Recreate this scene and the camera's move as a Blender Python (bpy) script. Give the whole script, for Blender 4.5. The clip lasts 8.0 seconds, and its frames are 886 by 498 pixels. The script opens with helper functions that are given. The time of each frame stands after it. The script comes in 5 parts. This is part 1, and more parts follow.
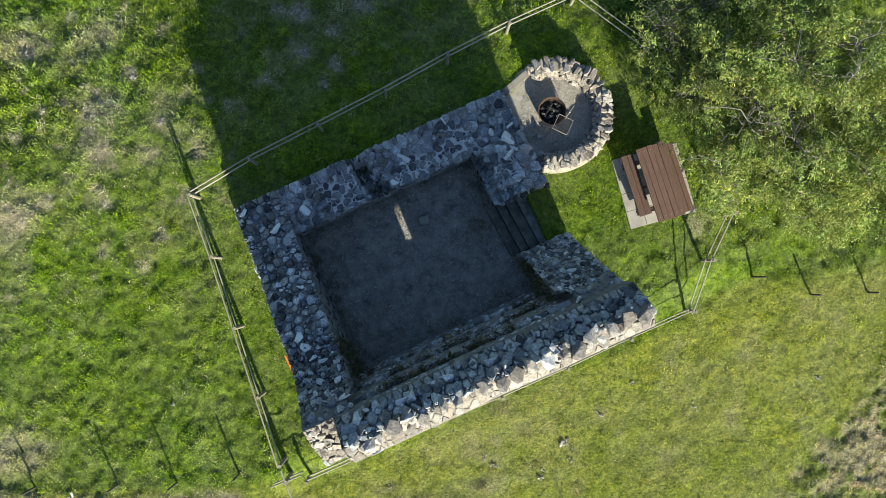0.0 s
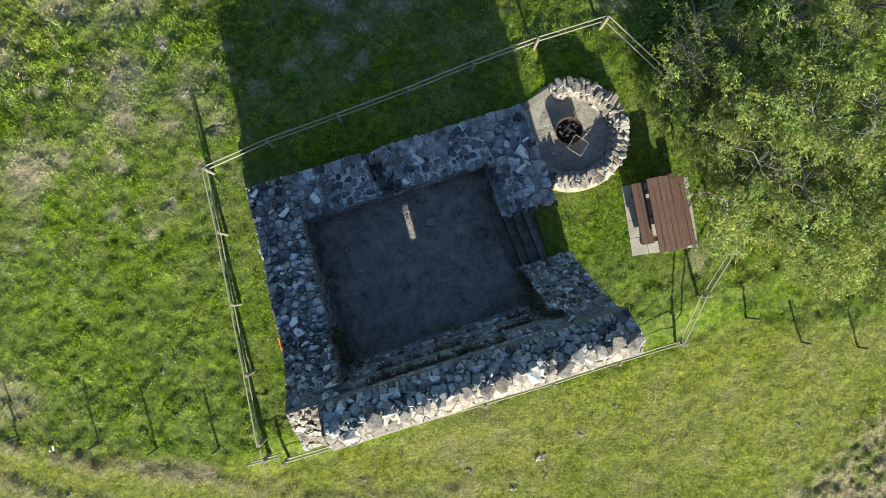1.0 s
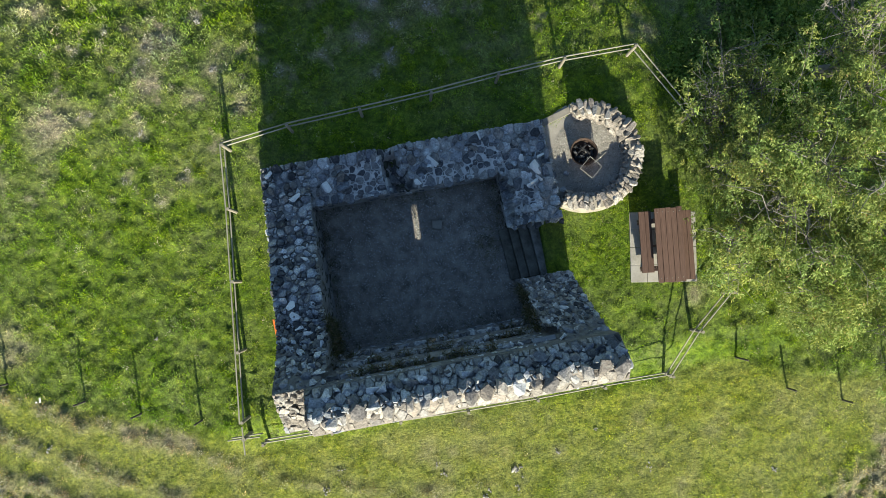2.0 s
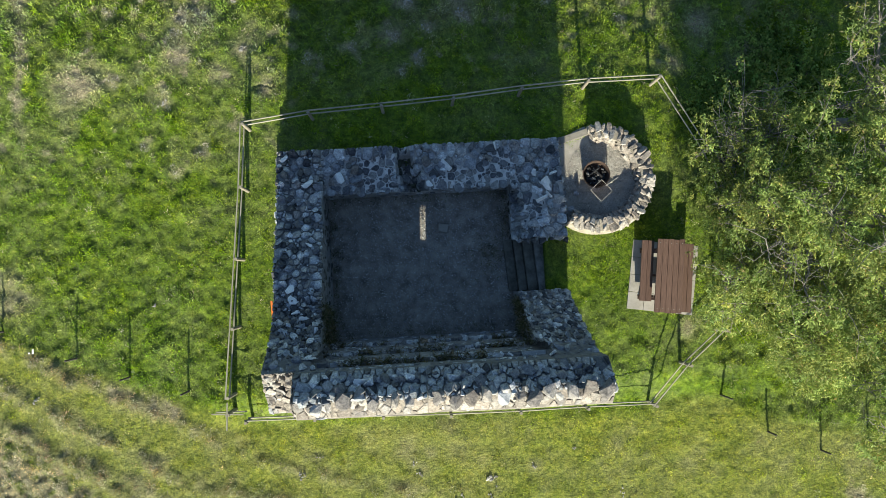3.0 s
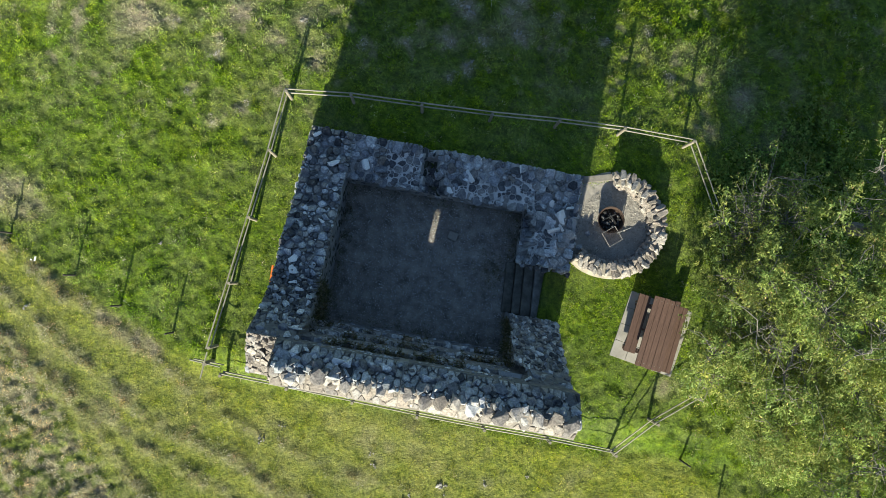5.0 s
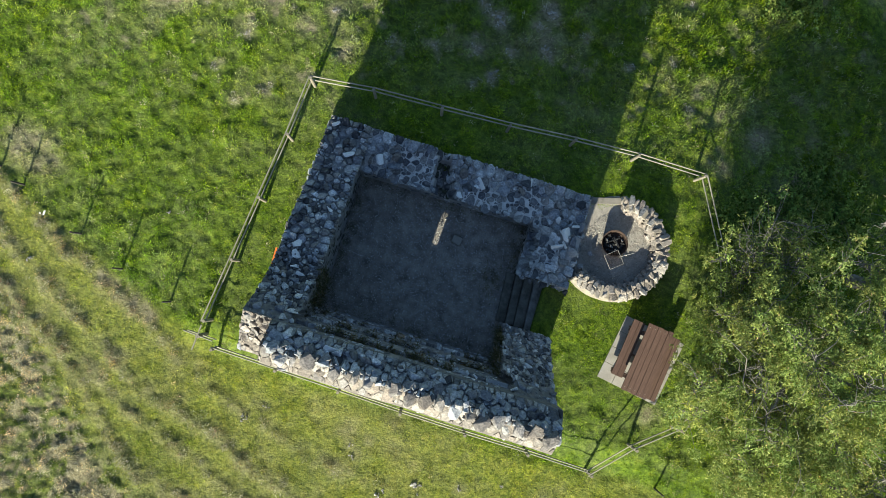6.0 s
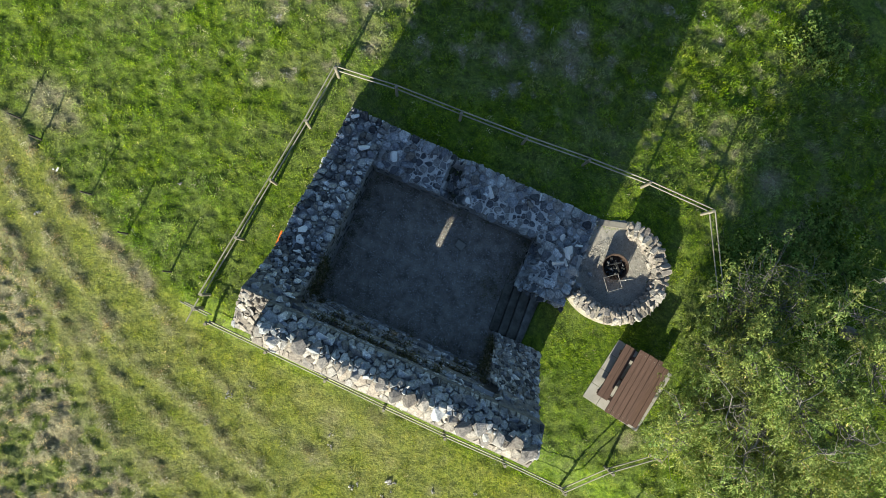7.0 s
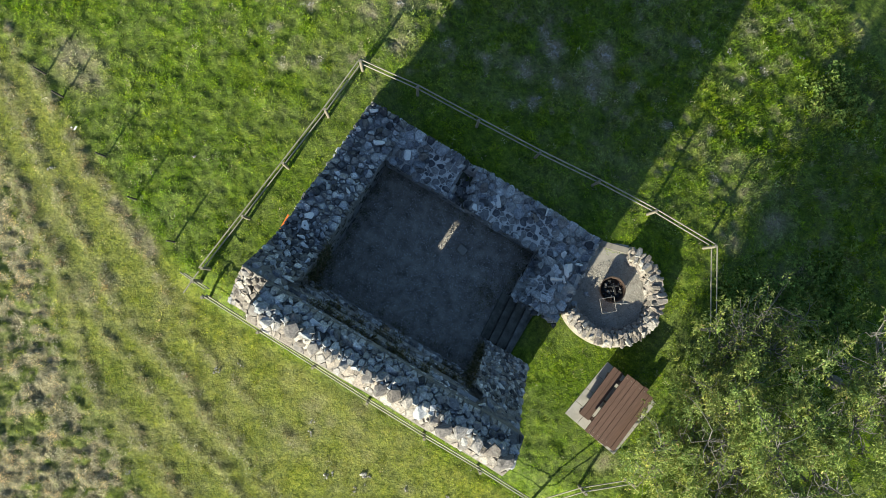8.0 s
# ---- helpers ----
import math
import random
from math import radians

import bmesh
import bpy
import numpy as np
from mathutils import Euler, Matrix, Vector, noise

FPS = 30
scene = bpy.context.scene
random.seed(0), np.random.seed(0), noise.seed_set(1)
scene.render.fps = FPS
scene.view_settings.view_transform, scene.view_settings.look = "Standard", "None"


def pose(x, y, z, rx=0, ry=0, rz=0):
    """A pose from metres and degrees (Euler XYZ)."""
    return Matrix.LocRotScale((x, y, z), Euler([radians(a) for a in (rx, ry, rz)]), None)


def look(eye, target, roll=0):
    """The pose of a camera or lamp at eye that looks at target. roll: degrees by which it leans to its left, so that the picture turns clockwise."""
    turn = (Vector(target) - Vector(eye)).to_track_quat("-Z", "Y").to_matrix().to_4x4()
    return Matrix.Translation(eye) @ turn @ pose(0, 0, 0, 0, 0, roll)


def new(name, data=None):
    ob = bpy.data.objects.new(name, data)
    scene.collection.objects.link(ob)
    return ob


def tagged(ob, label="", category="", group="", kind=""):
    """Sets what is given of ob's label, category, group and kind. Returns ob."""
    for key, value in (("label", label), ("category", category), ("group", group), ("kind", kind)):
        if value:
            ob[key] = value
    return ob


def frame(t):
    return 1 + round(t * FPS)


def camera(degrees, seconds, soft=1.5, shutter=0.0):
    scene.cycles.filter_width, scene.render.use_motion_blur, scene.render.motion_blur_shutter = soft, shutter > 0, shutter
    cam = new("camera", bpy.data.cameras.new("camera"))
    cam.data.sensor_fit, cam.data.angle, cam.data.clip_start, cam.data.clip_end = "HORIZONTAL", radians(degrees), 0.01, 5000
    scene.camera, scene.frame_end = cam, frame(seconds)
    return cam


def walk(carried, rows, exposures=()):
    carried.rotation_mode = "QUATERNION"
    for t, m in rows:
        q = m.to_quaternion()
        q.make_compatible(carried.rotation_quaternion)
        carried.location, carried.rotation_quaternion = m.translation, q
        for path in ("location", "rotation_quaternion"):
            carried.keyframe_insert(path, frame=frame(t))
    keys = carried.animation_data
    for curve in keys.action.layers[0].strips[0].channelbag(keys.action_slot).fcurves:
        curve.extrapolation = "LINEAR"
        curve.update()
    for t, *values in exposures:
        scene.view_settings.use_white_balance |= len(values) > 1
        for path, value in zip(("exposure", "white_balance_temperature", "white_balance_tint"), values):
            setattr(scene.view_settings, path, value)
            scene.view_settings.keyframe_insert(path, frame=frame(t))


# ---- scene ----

# ---- camera and its way: a hovering drone that turns and slowly rises ----
cam = camera(60.0, 8.0, soft=0.85)
PATH = [  # seconds, place, tilt, lean, turn
    (0.0, -0.055, -0.071, 18.603, 2.058, -1.809, -24.640),
    (0.5, -0.033, -0.069, 18.731, 2.043, -1.764, -21.192),
    (1.0, -0.015, -0.069, 18.847, 2.032, -1.723, -17.577),
    (1.5, -0.003, -0.073, 18.955, 2.042, -1.696, -14.055),
    (3.0, -0.008, -0.103, 19.282, 2.161, -1.682, -3.393),
    (3.5, -0.006, -0.122, 19.383, 2.213, -1.684, -0.012),
    (4.0, -0.002, -0.140, 19.486, 2.289, -1.687, 3.484),
    (4.5, 0.006, -0.165, 19.580, 2.370, -1.713, 6.818),
    (6.0, 0.015, -0.263, 19.846, 2.600, -1.850, 17.174),
    (6.5, 0.022, -0.288, 19.917, 2.664, -1.911, 20.536),
    (7.0, 0.026, -0.311, 19.984, 2.723, -1.977, 24.015),
    (7.5, 0.040, -0.336, 20.062, 2.769, -2.056, 27.389),
    (8.0, 0.056, -0.363, 20.157, 2.818, -2.140, 30.844),
]
walk(cam, [(t, pose(*place)) for t, *place in PATH], exposures=[(0.0, 1.34, 6320, 3), (8.0, 1.27, 6320, 3)])

# ---- daylight: low sun from the south, clear sky ----
SUN_UP, SUN_AZ = math.radians(23.3), math.radians(2.3)
world = bpy.data.worlds.new("sky")
scene.world = world
world.use_nodes = True
wn = world.node_tree
sky = wn.nodes.new("ShaderNodeTexSky")
sky.sky_type = 'NISHITA'
sky.sun_disc = False
sky.ozone_density = 3.0
sky.sun_elevation = SUN_UP
sky.sun_rotation = math.pi + SUN_AZ
wn.links.new(sky.outputs[0], wn.nodes["Background"].inputs[0])
wn.nodes["Background"].inputs[1].default_value = 0.070
lamp = bpy.data.lights.new("sun", 'SUN')
lamp.energy, lamp.angle, lamp.color = 4.65, math.radians(0.53), (1.0, 0.895, 0.715)
sun = new("sun", lamp)
sun.matrix_world = look((-math.sin(SUN_AZ) * 40, -math.cos(SUN_AZ) * 40, 40 * math.tan(SUN_UP)), (0, 0, 0))


# ---- materials ----
def material(name, rough=0.9, metal=0.0, spec=0.3):
    m = bpy.data.materials.new(name)
    m.use_nodes = True
    b = m.node_tree.nodes["Principled BSDF"]
    b.inputs["Roughness"].default_value = rough
    b.inputs["Metallic"].default_value = metal
    b.inputs["Specular IOR Level"].default_value = spec
    return m, m.node_tree, b


def node(nt, kind, **settings):
    n = nt.nodes.new(kind)
    for key, value in settings.items():
        n.inputs[key.replace("_", " ")].default_value = value
    return n


def noise_of(nt, scale, detail=5.0, rough=0.6, vector=None):
    n = node(nt, "ShaderNodeTexNoise", Scale=scale, Detail=detail, Roughness=rough)
    nt.links.new(vector or nt.nodes.new("ShaderNodeTexCoord").outputs["Object"], n.inputs["Vector"])
    return n.outputs["Fac"]


def ramp(nt, fac, stops, steps=False):
    n = nt.nodes.new("ShaderNodeValToRGB")
    if steps:
        n.color_ramp.interpolation = 'CONSTANT'
    el = n.color_ramp.elements
    while len(el) < len(stops):
        el.new(0.5)
    for e, (p, c) in zip(el, stops):
        e.position, e.color = p, (*c, 1)
    nt.links.new(fac, n.inputs[0])
    return n.outputs[0]


def mixed(nt, fac, a, b, blend='MIX'):
    n = nt.nodes.new("ShaderNodeMix")
    n.data_type, n.blend_type = 'RGBA', blend
    for value, slot in ((fac, 0), (a, 6), (b, 7)):
        if isinstance(value, (int, float)):
            n.inputs[slot].default_value = value
        elif isinstance(value, tuple):
            n.inputs[slot].default_value = (*value, 1)
        else:
            nt.links.new(value, n.inputs[slot])
    return n.outputs[2]


def bumped(nt, bsdf, fac, strength=0.5, distance=0.02):
    n = node(nt, "ShaderNodeBump", Strength=strength, Distance=distance)
    nt.links.new(fac, n.inputs["Height"])
    nt.links.new(n.outputs[0], bsdf.inputs["Normal"])


def attribute(nt, name):
    n = nt.nodes.new("ShaderNodeAttribute")
    n.attribute_name = name
    return n.outputs["Fac"]


def attribute_colour(nt, name):
    n = nt.nodes.new("ShaderNodeAttribute")
    n.attribute_name = name
    return n.outputs["Color"]


def stone_material(name, tones, island=False, stain=0.42):
    m, nt, b = material(name, 0.88)
    if island:
        rnd = nt.nodes.new("ShaderNodeNewGeometry").outputs["Random Per Island"]
    else:
        rnd = nt.nodes.new("ShaderNodeObjectInfo").outputs["Random"]
    base = ramp(nt, rnd, [(i / len(tones), c) for i, c in enumerate(tones)], True)
    vec = nt.nodes.new("ShaderNodeNewGeometry").outputs["Position"]
    blot = noise_of(nt, 9.0, 6, 0.65, vec)
    grain = noise_of(nt, 70.0, 4, 0.7, vec)
    mottle = noise_of(nt, 24.0, 5, 0.75, vec)
    base = mixed(nt, 0.8, base, ramp(nt, mottle, [(0.36, (0.50, 0.52, 0.55)), (0.5, (1.06, 1.07, 1.08)), (0.64, (1.65, 1.65, 1.63))]), 'MULTIPLY')
    c = mixed(nt, 0.75, base, ramp(nt, blot, [(0.3, (stain, stain, stain)), (0.7, (1.0, 1.0, 1.0))]), 'MULTIPLY')
    lichen = ramp(nt, noise_of(nt, 5.0, 8, 0.7, vec), [(0.56, (0, 0, 0)), (0.70, (0.6, 0.6, 0.6))])
    c = mixed(nt, lichen, c, (0.40, 0.40, 0.37))
    c = mixed(nt, 0.5, c, ramp(nt, grain, [(0.3, (0.6, 0.6, 0.6)), (0.7, (1.0, 1.0, 1.0))]), 'MULTIPLY')
    nt.links.new(c, b.inputs["Base Color"])
    rough = noise_of(nt, 26.0, 6, 0.7, vec)
    bumped(nt, b, mixed(nt, 0.55, blot, rough), 0.9, 0.045)
    return m


GREYS = [(0.12, 0.12, 0.125), (0.30, 0.29, 0.29), (0.16, 0.15, 0.145), (0.40, 0.38, 0.35), (0.21, 0.21, 0.22),
         (0.50, 0.48, 0.46), (0.27, 0.24, 0.21), (0.36, 0.35, 0.35), (0.17, 0.17, 0.18), (0.46, 0.45, 0.43), (0.24, 0.22, 0.20), (0.66, 0.65, 0.62)]
GREYS = [(min(0.75, r * 1.20), min(0.76, g * 1.28), min(0.78, b * 1.38)) for r, g, b in GREYS]
MAT_STONE = stone_material("fieldstone", GREYS)
MAT_STONES = stone_material("fieldstone_rubble", GREYS, True)
MAT_WARM = stone_material("warm_fieldstone", [(0.29, 0.258, 0.225), (0.42, 0.38, 0.335), (0.34, 0.295, 0.255), (0.48, 0.445, 0.40), (0.38, 0.335, 0.295)])


def plain_noise_material(name, low, high, scale, rough=0.9, fine=60.0, bump=0.5, distance=0.02, metal=0.0):
    m, nt, b = material(name, rough, metal)
    vec = nt.nodes.new("ShaderNodeNewGeometry").outputs["Position"]
    big = noise_of(nt, scale, 6, 0.65, vec)
    small = noise_of(nt, fine, 5, 0.75, vec)
    c = ramp(nt, big, [(0.32, low), (0.68, high)])
    c = mixed(nt, 0.6, c, ramp(nt, small, [(0.3, (0.55, 0.55, 0.55)), (0.7, (1.0, 1.0, 1.0))]), 'MULTIPLY')
    nt.links.new(c, b.inputs["Base Color"])
    bumped(nt, b, small, bump, distance)
    return m


MAT_MORTAR = plain_noise_material("lime_mortar", (0.22, 0.22, 0.215), (0.60, 0.59, 0.57), 1.4)
MAT_LIME = plain_noise_material("bare_lime_mortar", (0.46, 0.46, 0.455), (0.70, 0.69, 0.68), 9.0)
MAT_SAND = plain_noise_material("sandy_lime_mortar", (0.14, 0.13, 0.115), (0.25, 0.23, 0.205), 6.0)
MAT_RENDER = plain_noise_material("pale_beige_lime", (0.25, 0.225, 0.185), (0.40, 0.37, 0.315), 6.0)
MAT_BED = plain_noise_material("earthy_bedding", (0.13, 0.132, 0.135), (0.36, 0.36, 0.355), 4.0)
MAT_RUBBLE = plain_noise_material("rubble_core", (0.15, 0.153, 0.155), (0.33, 0.33, 0.325), 7.0, 0.95, 40.0, 1.0, 0.05)
MAT_GRAVEL_DARK = plain_noise_material("dark_gravel", (0.19, 0.175, 0.155), (0.54, 0.50, 0.445), 3.2, 0.95, 38.0, 1.0, 0.03)
MAT_GRAVEL = plain_noise_material("pale_gravel", (0.34, 0.315, 0.275), (0.47, 0.44, 0.395), 3.0, 0.95, 60.0, 1.0, 0.02)
MAT_CONCRETE = plain_noise_material("concrete", (0.30, 0.285, 0.25), (0.42, 0.40, 0.36), 3.0, 0.9, 90.0, 0.2, 0.01)
MAT_KERB = plain_noise_material("weathered_kerb_stone", (0.17, 0.158, 0.135), (0.30, 0.28, 0.245), 5.0, 0.9, 70.0, 0.4, 0.01)
MAT_DARK_STEP = plain_noise_material("dark_step_stone", (0.09, 0.088, 0.072), (0.22, 0.215, 0.185), 5.0)
MAT_STEP = plain_noise_material("worn_step_stone", (0.12, 0.12, 0.105), (0.34, 0.335, 0.31), 5.0)
MAT_IRON = plain_noise_material("rusty_iron", (0.045, 0.036, 0.032), (0.11, 0.07, 0.052), 9.0, 0.8, 90.0, 0.4, 0.01, 0.3)
MAT_STEEL = plain_noise_material("bare_steel", (0.30, 0.28, 0.25), (0.48, 0.45, 0.40), 12.0, 0.5, 90.0, 0.1, 0.005, 0.6)
MAT_COAL = plain_noise_material("charcoal", (0.012, 0.012, 0.013), (0.06, 0.06, 0.06), 9.0)
MAT_ASH = plain_noise_material("grey_ash", (0.10, 0.10, 0.10), (0.28, 0.275, 0.27), 9.0)
MAT_ORANGE = plain_noise_material("orange_paint", (0.75, 0.17, 0.03), (0.85, 0.24, 0.05), 6.0, 0.6)
MAT_WHITE = plain_noise_material("white_plastic", (0.75, 0.75, 0.74), (0.85, 0.85, 0.84), 6.0, 0.6)
MAT_PALE = stone_material("pale_stone", [(0.33, 0.355, 0.38), (0.52, 0.54, 0.57), (0.40, 0.415, 0.435), (0.45, 0.445, 0.435)])
MAT_LICHEN = stone_material("lichened_stone", [(0.34, 0.325, 0.285), (0.50, 0.48, 0.43), (0.41, 0.395, 0.35)])
MAT_CHALK = plain_noise_material("chalky_stone", (0.72, 0.73, 0.73), (0.88, 0.88, 0.86), 7.0, 0.9, 45.0, 0.5, 0.015)
DARKS = [(0.07, 0.07, 0.075), (0.14, 0.135, 0.13), (0.09, 0.09, 0.095), (0.19, 0.18, 0.165), (0.11, 0.11, 0.115), (0.26, 0.25, 0.24), (0.16, 0.145, 0.13), (0.42, 0.41, 0.39)]
DARKS = [(r * 0.94, g, b * 1.06) for r, g, b in DARKS]
MAT_DARK = stone_material("dark_fieldstone", DARKS)
MAT_SUNK = stone_material("sunk_fieldstone", [(0.10, 0.105, 0.12), (0.22, 0.225, 0.24), (0.13, 0.14, 0.155), (0.30, 0.295, 0.29), (0.16, 0.155, 0.16)], True)
MAT_OLIVE = stone_material("olive_fieldstone", [(0.07, 0.08, 0.06), (0.11, 0.115, 0.09), (0.16, 0.16, 0.15), (0.09, 0.10, 0.07)])
MAT_DARK_OLIVE = stone_material("dark_olive_fieldstone", [(0.035, 0.04, 0.025), (0.06, 0.065, 0.04), (0.09, 0.09, 0.075), (0.045, 0.05, 0.03), (0.12, 0.12, 0.10)], True)


def wood_material(name, low, high, gloss=0.75):
    m, nt, b = material(name, gloss)
    vec = nt.nodes.new("ShaderNodeTexCoord").outputs["Object"]
    stretch = nt.nodes.new("ShaderNodeMapping")
    stretch.inputs["Scale"].default_value = (14.0, 1.2, 14.0)
    nt.links.new(vec, stretch.inputs[0])
    grain = noise_of(nt, 3.0, 8, 0.7, stretch.outputs[0])
    rnd = nt.nodes.new("ShaderNodeObjectInfo").outputs["Random"]
    c = ramp(nt, grain, [(0.3, low), (0.7, high)])
    c = mixed(nt, 0.7, c, ramp(nt, rnd, [(0.0, (0.65, 0.65, 0.65)), (1.0, (1.0, 1.0, 1.0))]), 'MULTIPLY')
    nt.links.new(c, b.inputs["Base Color"])
    bumped(nt, b, grain, 0.3, 0.005)
    return m


MAT_BROWN = wood_material("brown_stained_wood", (0.075, 0.045, 0.034), (0.15, 0.09, 0.068))
MAT_RAIL = wood_material("weathered_pole_wood", (0.21, 0.20, 0.15), (0.38, 0.36, 0.285))
MAT_POST = wood_material("weathered_post_wood", (0.20, 0.18, 0.14), (0.36, 0.33, 0.26))
MAT_STAKE = wood_material("dark_stake_wood", (0.05, 0.045, 0.04), (0.11, 0.10, 0.085))
MAT_BARK = plain_noise_material("grey_bark", (0.14, 0.132, 0.115), (0.33, 0.31, 0.275), 7.0, 0.9, 50.0, 0.8, 0.02)


TUFTED = [(0.34, (0.34, 0.44, 0.34)), (0.48, (0.84, 0.92, 0.80)), (0.58, (1.18, 1.18, 1.0)), (0.68, (1.80, 1.50, 2.2))]
CROPPED = [(0.34, (0.40, 0.48, 0.40)), (0.48, (0.95, 0.98, 0.92)), (0.64, (1.42, 1.26, 1.30))]


def leafy(name, greens, dry, rough=0.6, toned=False, thinness=0.42, grass=None, sheen=0.06):
    """Thin leaves and blades: a random tone each, drier where the plant is dry, some light passing through."""
    m, nt, b = material(name, rough, 0.0, sheen)
    rnd = nt.nodes.new("ShaderNodeNewGeometry").outputs["Random Per Island"]
    green = ramp(nt, rnd, [(i / (len(greens) - 1), c) for i, c in enumerate(greens)])
    pos = nt.nodes.new("ShaderNodeNewGeometry").outputs["Position"]
    patch = noise_of(nt, 0.9, 5, 0.6, pos)
    green = mixed(nt, 0.8, green, ramp(nt, patch, [(0.3, (0.62, 0.72, 0.55)), (0.7, (1.15, 1.05, 1.0))]), 'MULTIPLY')
    if grass:
        green = mixed(nt, 0.9, green, ramp(nt, noise_of(nt, 5.5 if grass is TUFTED else 9.0, 4.0, 0.70, pos), grass), 'MULTIPLY')
    c = mixed(nt, attribute(nt, "dry"), green, ramp(nt, rnd, [(0.0, dry[0]), (1.0, dry[1])]))
    if toned:
        c = mixed(nt, 1.0, c, attribute_colour(nt, "tone"), 'MULTIPLY')
    nt.links.new(c, b.inputs["Base Color"])
    thin = nt.nodes.new("ShaderNodeBsdfTranslucent")
    nt.links.new(c, thin.inputs[0])
    both = nt.nodes.new("ShaderNodeMixShader")
    both.inputs[0].default_value = thinness
    nt.links.new(b.outputs[0], both.inputs[1])
    nt.links.new(thin.outputs[0], both.inputs[2])
    nt.links.new(both.outputs[0], nt.nodes["Material Output"].inputs[0])
    return m


MAT_BLADE = leafy("grass_blade", [(0.155, 0.255, 0.010), (0.185, 0.285, 0.013), (0.165, 0.27, 0.011), (0.20, 0.30, 0.017)], ((0.36, 0.325, 0.245), (0.50, 0.465, 0.375)), 0.8, True, 0.42, TUFTED)
MAT_SHORT = leafy("short_grass_blade", [(0.17, 0.255, 0.012), (0.20, 0.285, 0.016), (0.18, 0.27, 0.014), (0.215, 0.30, 0.022)], ((0.32, 0.275, 0.17), (0.44, 0.39, 0.26)), 0.8, True, 0.42, CROPPED)
MAT_LEAF = leafy("tree_leaf", [(0.100, 0.165, 0.038), (0.138, 0.208, 0.055), (0.165, 0.235, 0.068), (0.190, 0.258, 0.080), (0.225, 0.280, 0.074)], ((0.24, 0.19, 0.08), (0.32, 0.26, 0.12)), 0.45, True, 0.48, None, 0.30)
MAT_WEED = leafy("weed_leaf", [(0.033, 0.05, 0.016), (0.055, 0.075, 0.025), (0.075, 0.092, 0.034)], ((0.10, 0.09, 0.05), (0.16, 0.14, 0.08)), 0.6, True)

MAT_BUSH = leafy("shrub_leaf", [(0.085, 0.15, 0.036), (0.12, 0.195, 0.05), (0.15, 0.22, 0.06)], ((0.10, 0.12, 0.04), (0.14, 0.15, 0.06)), 0.5, True)
MAT_LEDGE = leafy("ledge_grass_blade", [(0.05, 0.062, 0.03), (0.075, 0.088, 0.042), (0.10, 0.112, 0.056)], ((0.15, 0.135, 0.09), (0.22, 0.20, 0.14)), 0.7, True)
MAT_GROUND, gt, gb = material("grass_ground", 0.95)
gpos = gt.nodes.new("ShaderNodeNewGeometry").outputs["Position"]
g1 = noise_of(gt, 0.8, 7, 0.65, gpos)
g2 = noise_of(gt, 14.0, 6, 0.75, gpos)
g3 = noise_of(gt, 48.0, 3, 0.7, gpos)
gc = ramp(gt, g1, [(0.3, (0.08, 0.14, 0.009)), (0.7, (0.165, 0.24, 0.019))])
gc = mixed(gt, 0.9, gc, ramp(gt, noise_of(gt, 5.5, 4.0, 0.70, gpos), TUFTED), 'MULTIPLY')
lawn = mixed(gt, 0.9, ramp(gt, g1, [(0.3, (0.15, 0.20, 0.021)), (0.7, (0.27, 0.31, 0.048))]), ramp(gt, noise_of(gt, 9.0, 4.0, 0.70, gpos), CROPPED), 'MULTIPLY')
gc = mixed(gt, attribute(gt, "kept"), gc, lawn)
gc = mixed(gt, attribute(gt, "dry"), gc, ramp(gt, g3, [(0.3, (0.24, 0.21, 0.145)), (0.7, (0.42, 0.375, 0.27))]))
gc = mixed(gt, attribute(gt, "wild"), gc, ramp(gt, g2, [(0.35, (0.08, 0.105, 0.028)), (0.65, (0.28, 0.275, 0.12))]))
gc = mixed(gt, 0.8, gc, ramp(gt, g2, [(0.35, (0.34, 0.37, 0.30)), (0.65, (1.25, 1.22, 1.2))]), 'MULTIPLY')
gc = mixed(gt, 0.7, gc, ramp(gt, g3, [(0.35, (0.38, 0.42, 0.36)), (0.65, (1.4, 1.35, 1.3))]), 'MULTIPLY')
gt.links.new(gc, gb.inputs["Base Color"])
bumped(gt, gb, g2, 1.0, 0.06)


# ---- building helpers ----
def tidy(bm, name, mat, smooth=False):
    me = bpy.data.meshes.new(name)
    bm.normal_update()
    bm.to_mesh(me)
    bm.free()
    me.materials.append(mat)
    if smooth:
        me.shade_smooth()
    return me


def part(name, bm, mat, parent=None, label="", smooth=False):
    ob = new(name, tidy(bm, name, mat, smooth))
    ob.parent = parent
    return tagged(ob, label)


def mesh_from(name, verts, faces, mat, smooth=False):
    me = bpy.data.meshes.new(name)
    me.from_pydata(verts, [], faces)
    me.materials.append(mat)
    if smooth:
        me.shade_smooth()
    return me


def box(bm, size, m=None, bevel=0.0):
    """A bevelled box of the given size, its middle at the pose m."""
    made = bmesh.ops.create_cube(bm, size=1.0, matrix=(m or Matrix()) @ Matrix.Diagonal((*size, 1)))
    if bevel:
        edges = {e for v in made["verts"] for e in v.link_edges}
        bmesh.ops.bevel(bm, geom=list(edges), offset=bevel, segments=2, affect='EDGES', profile=0.6)


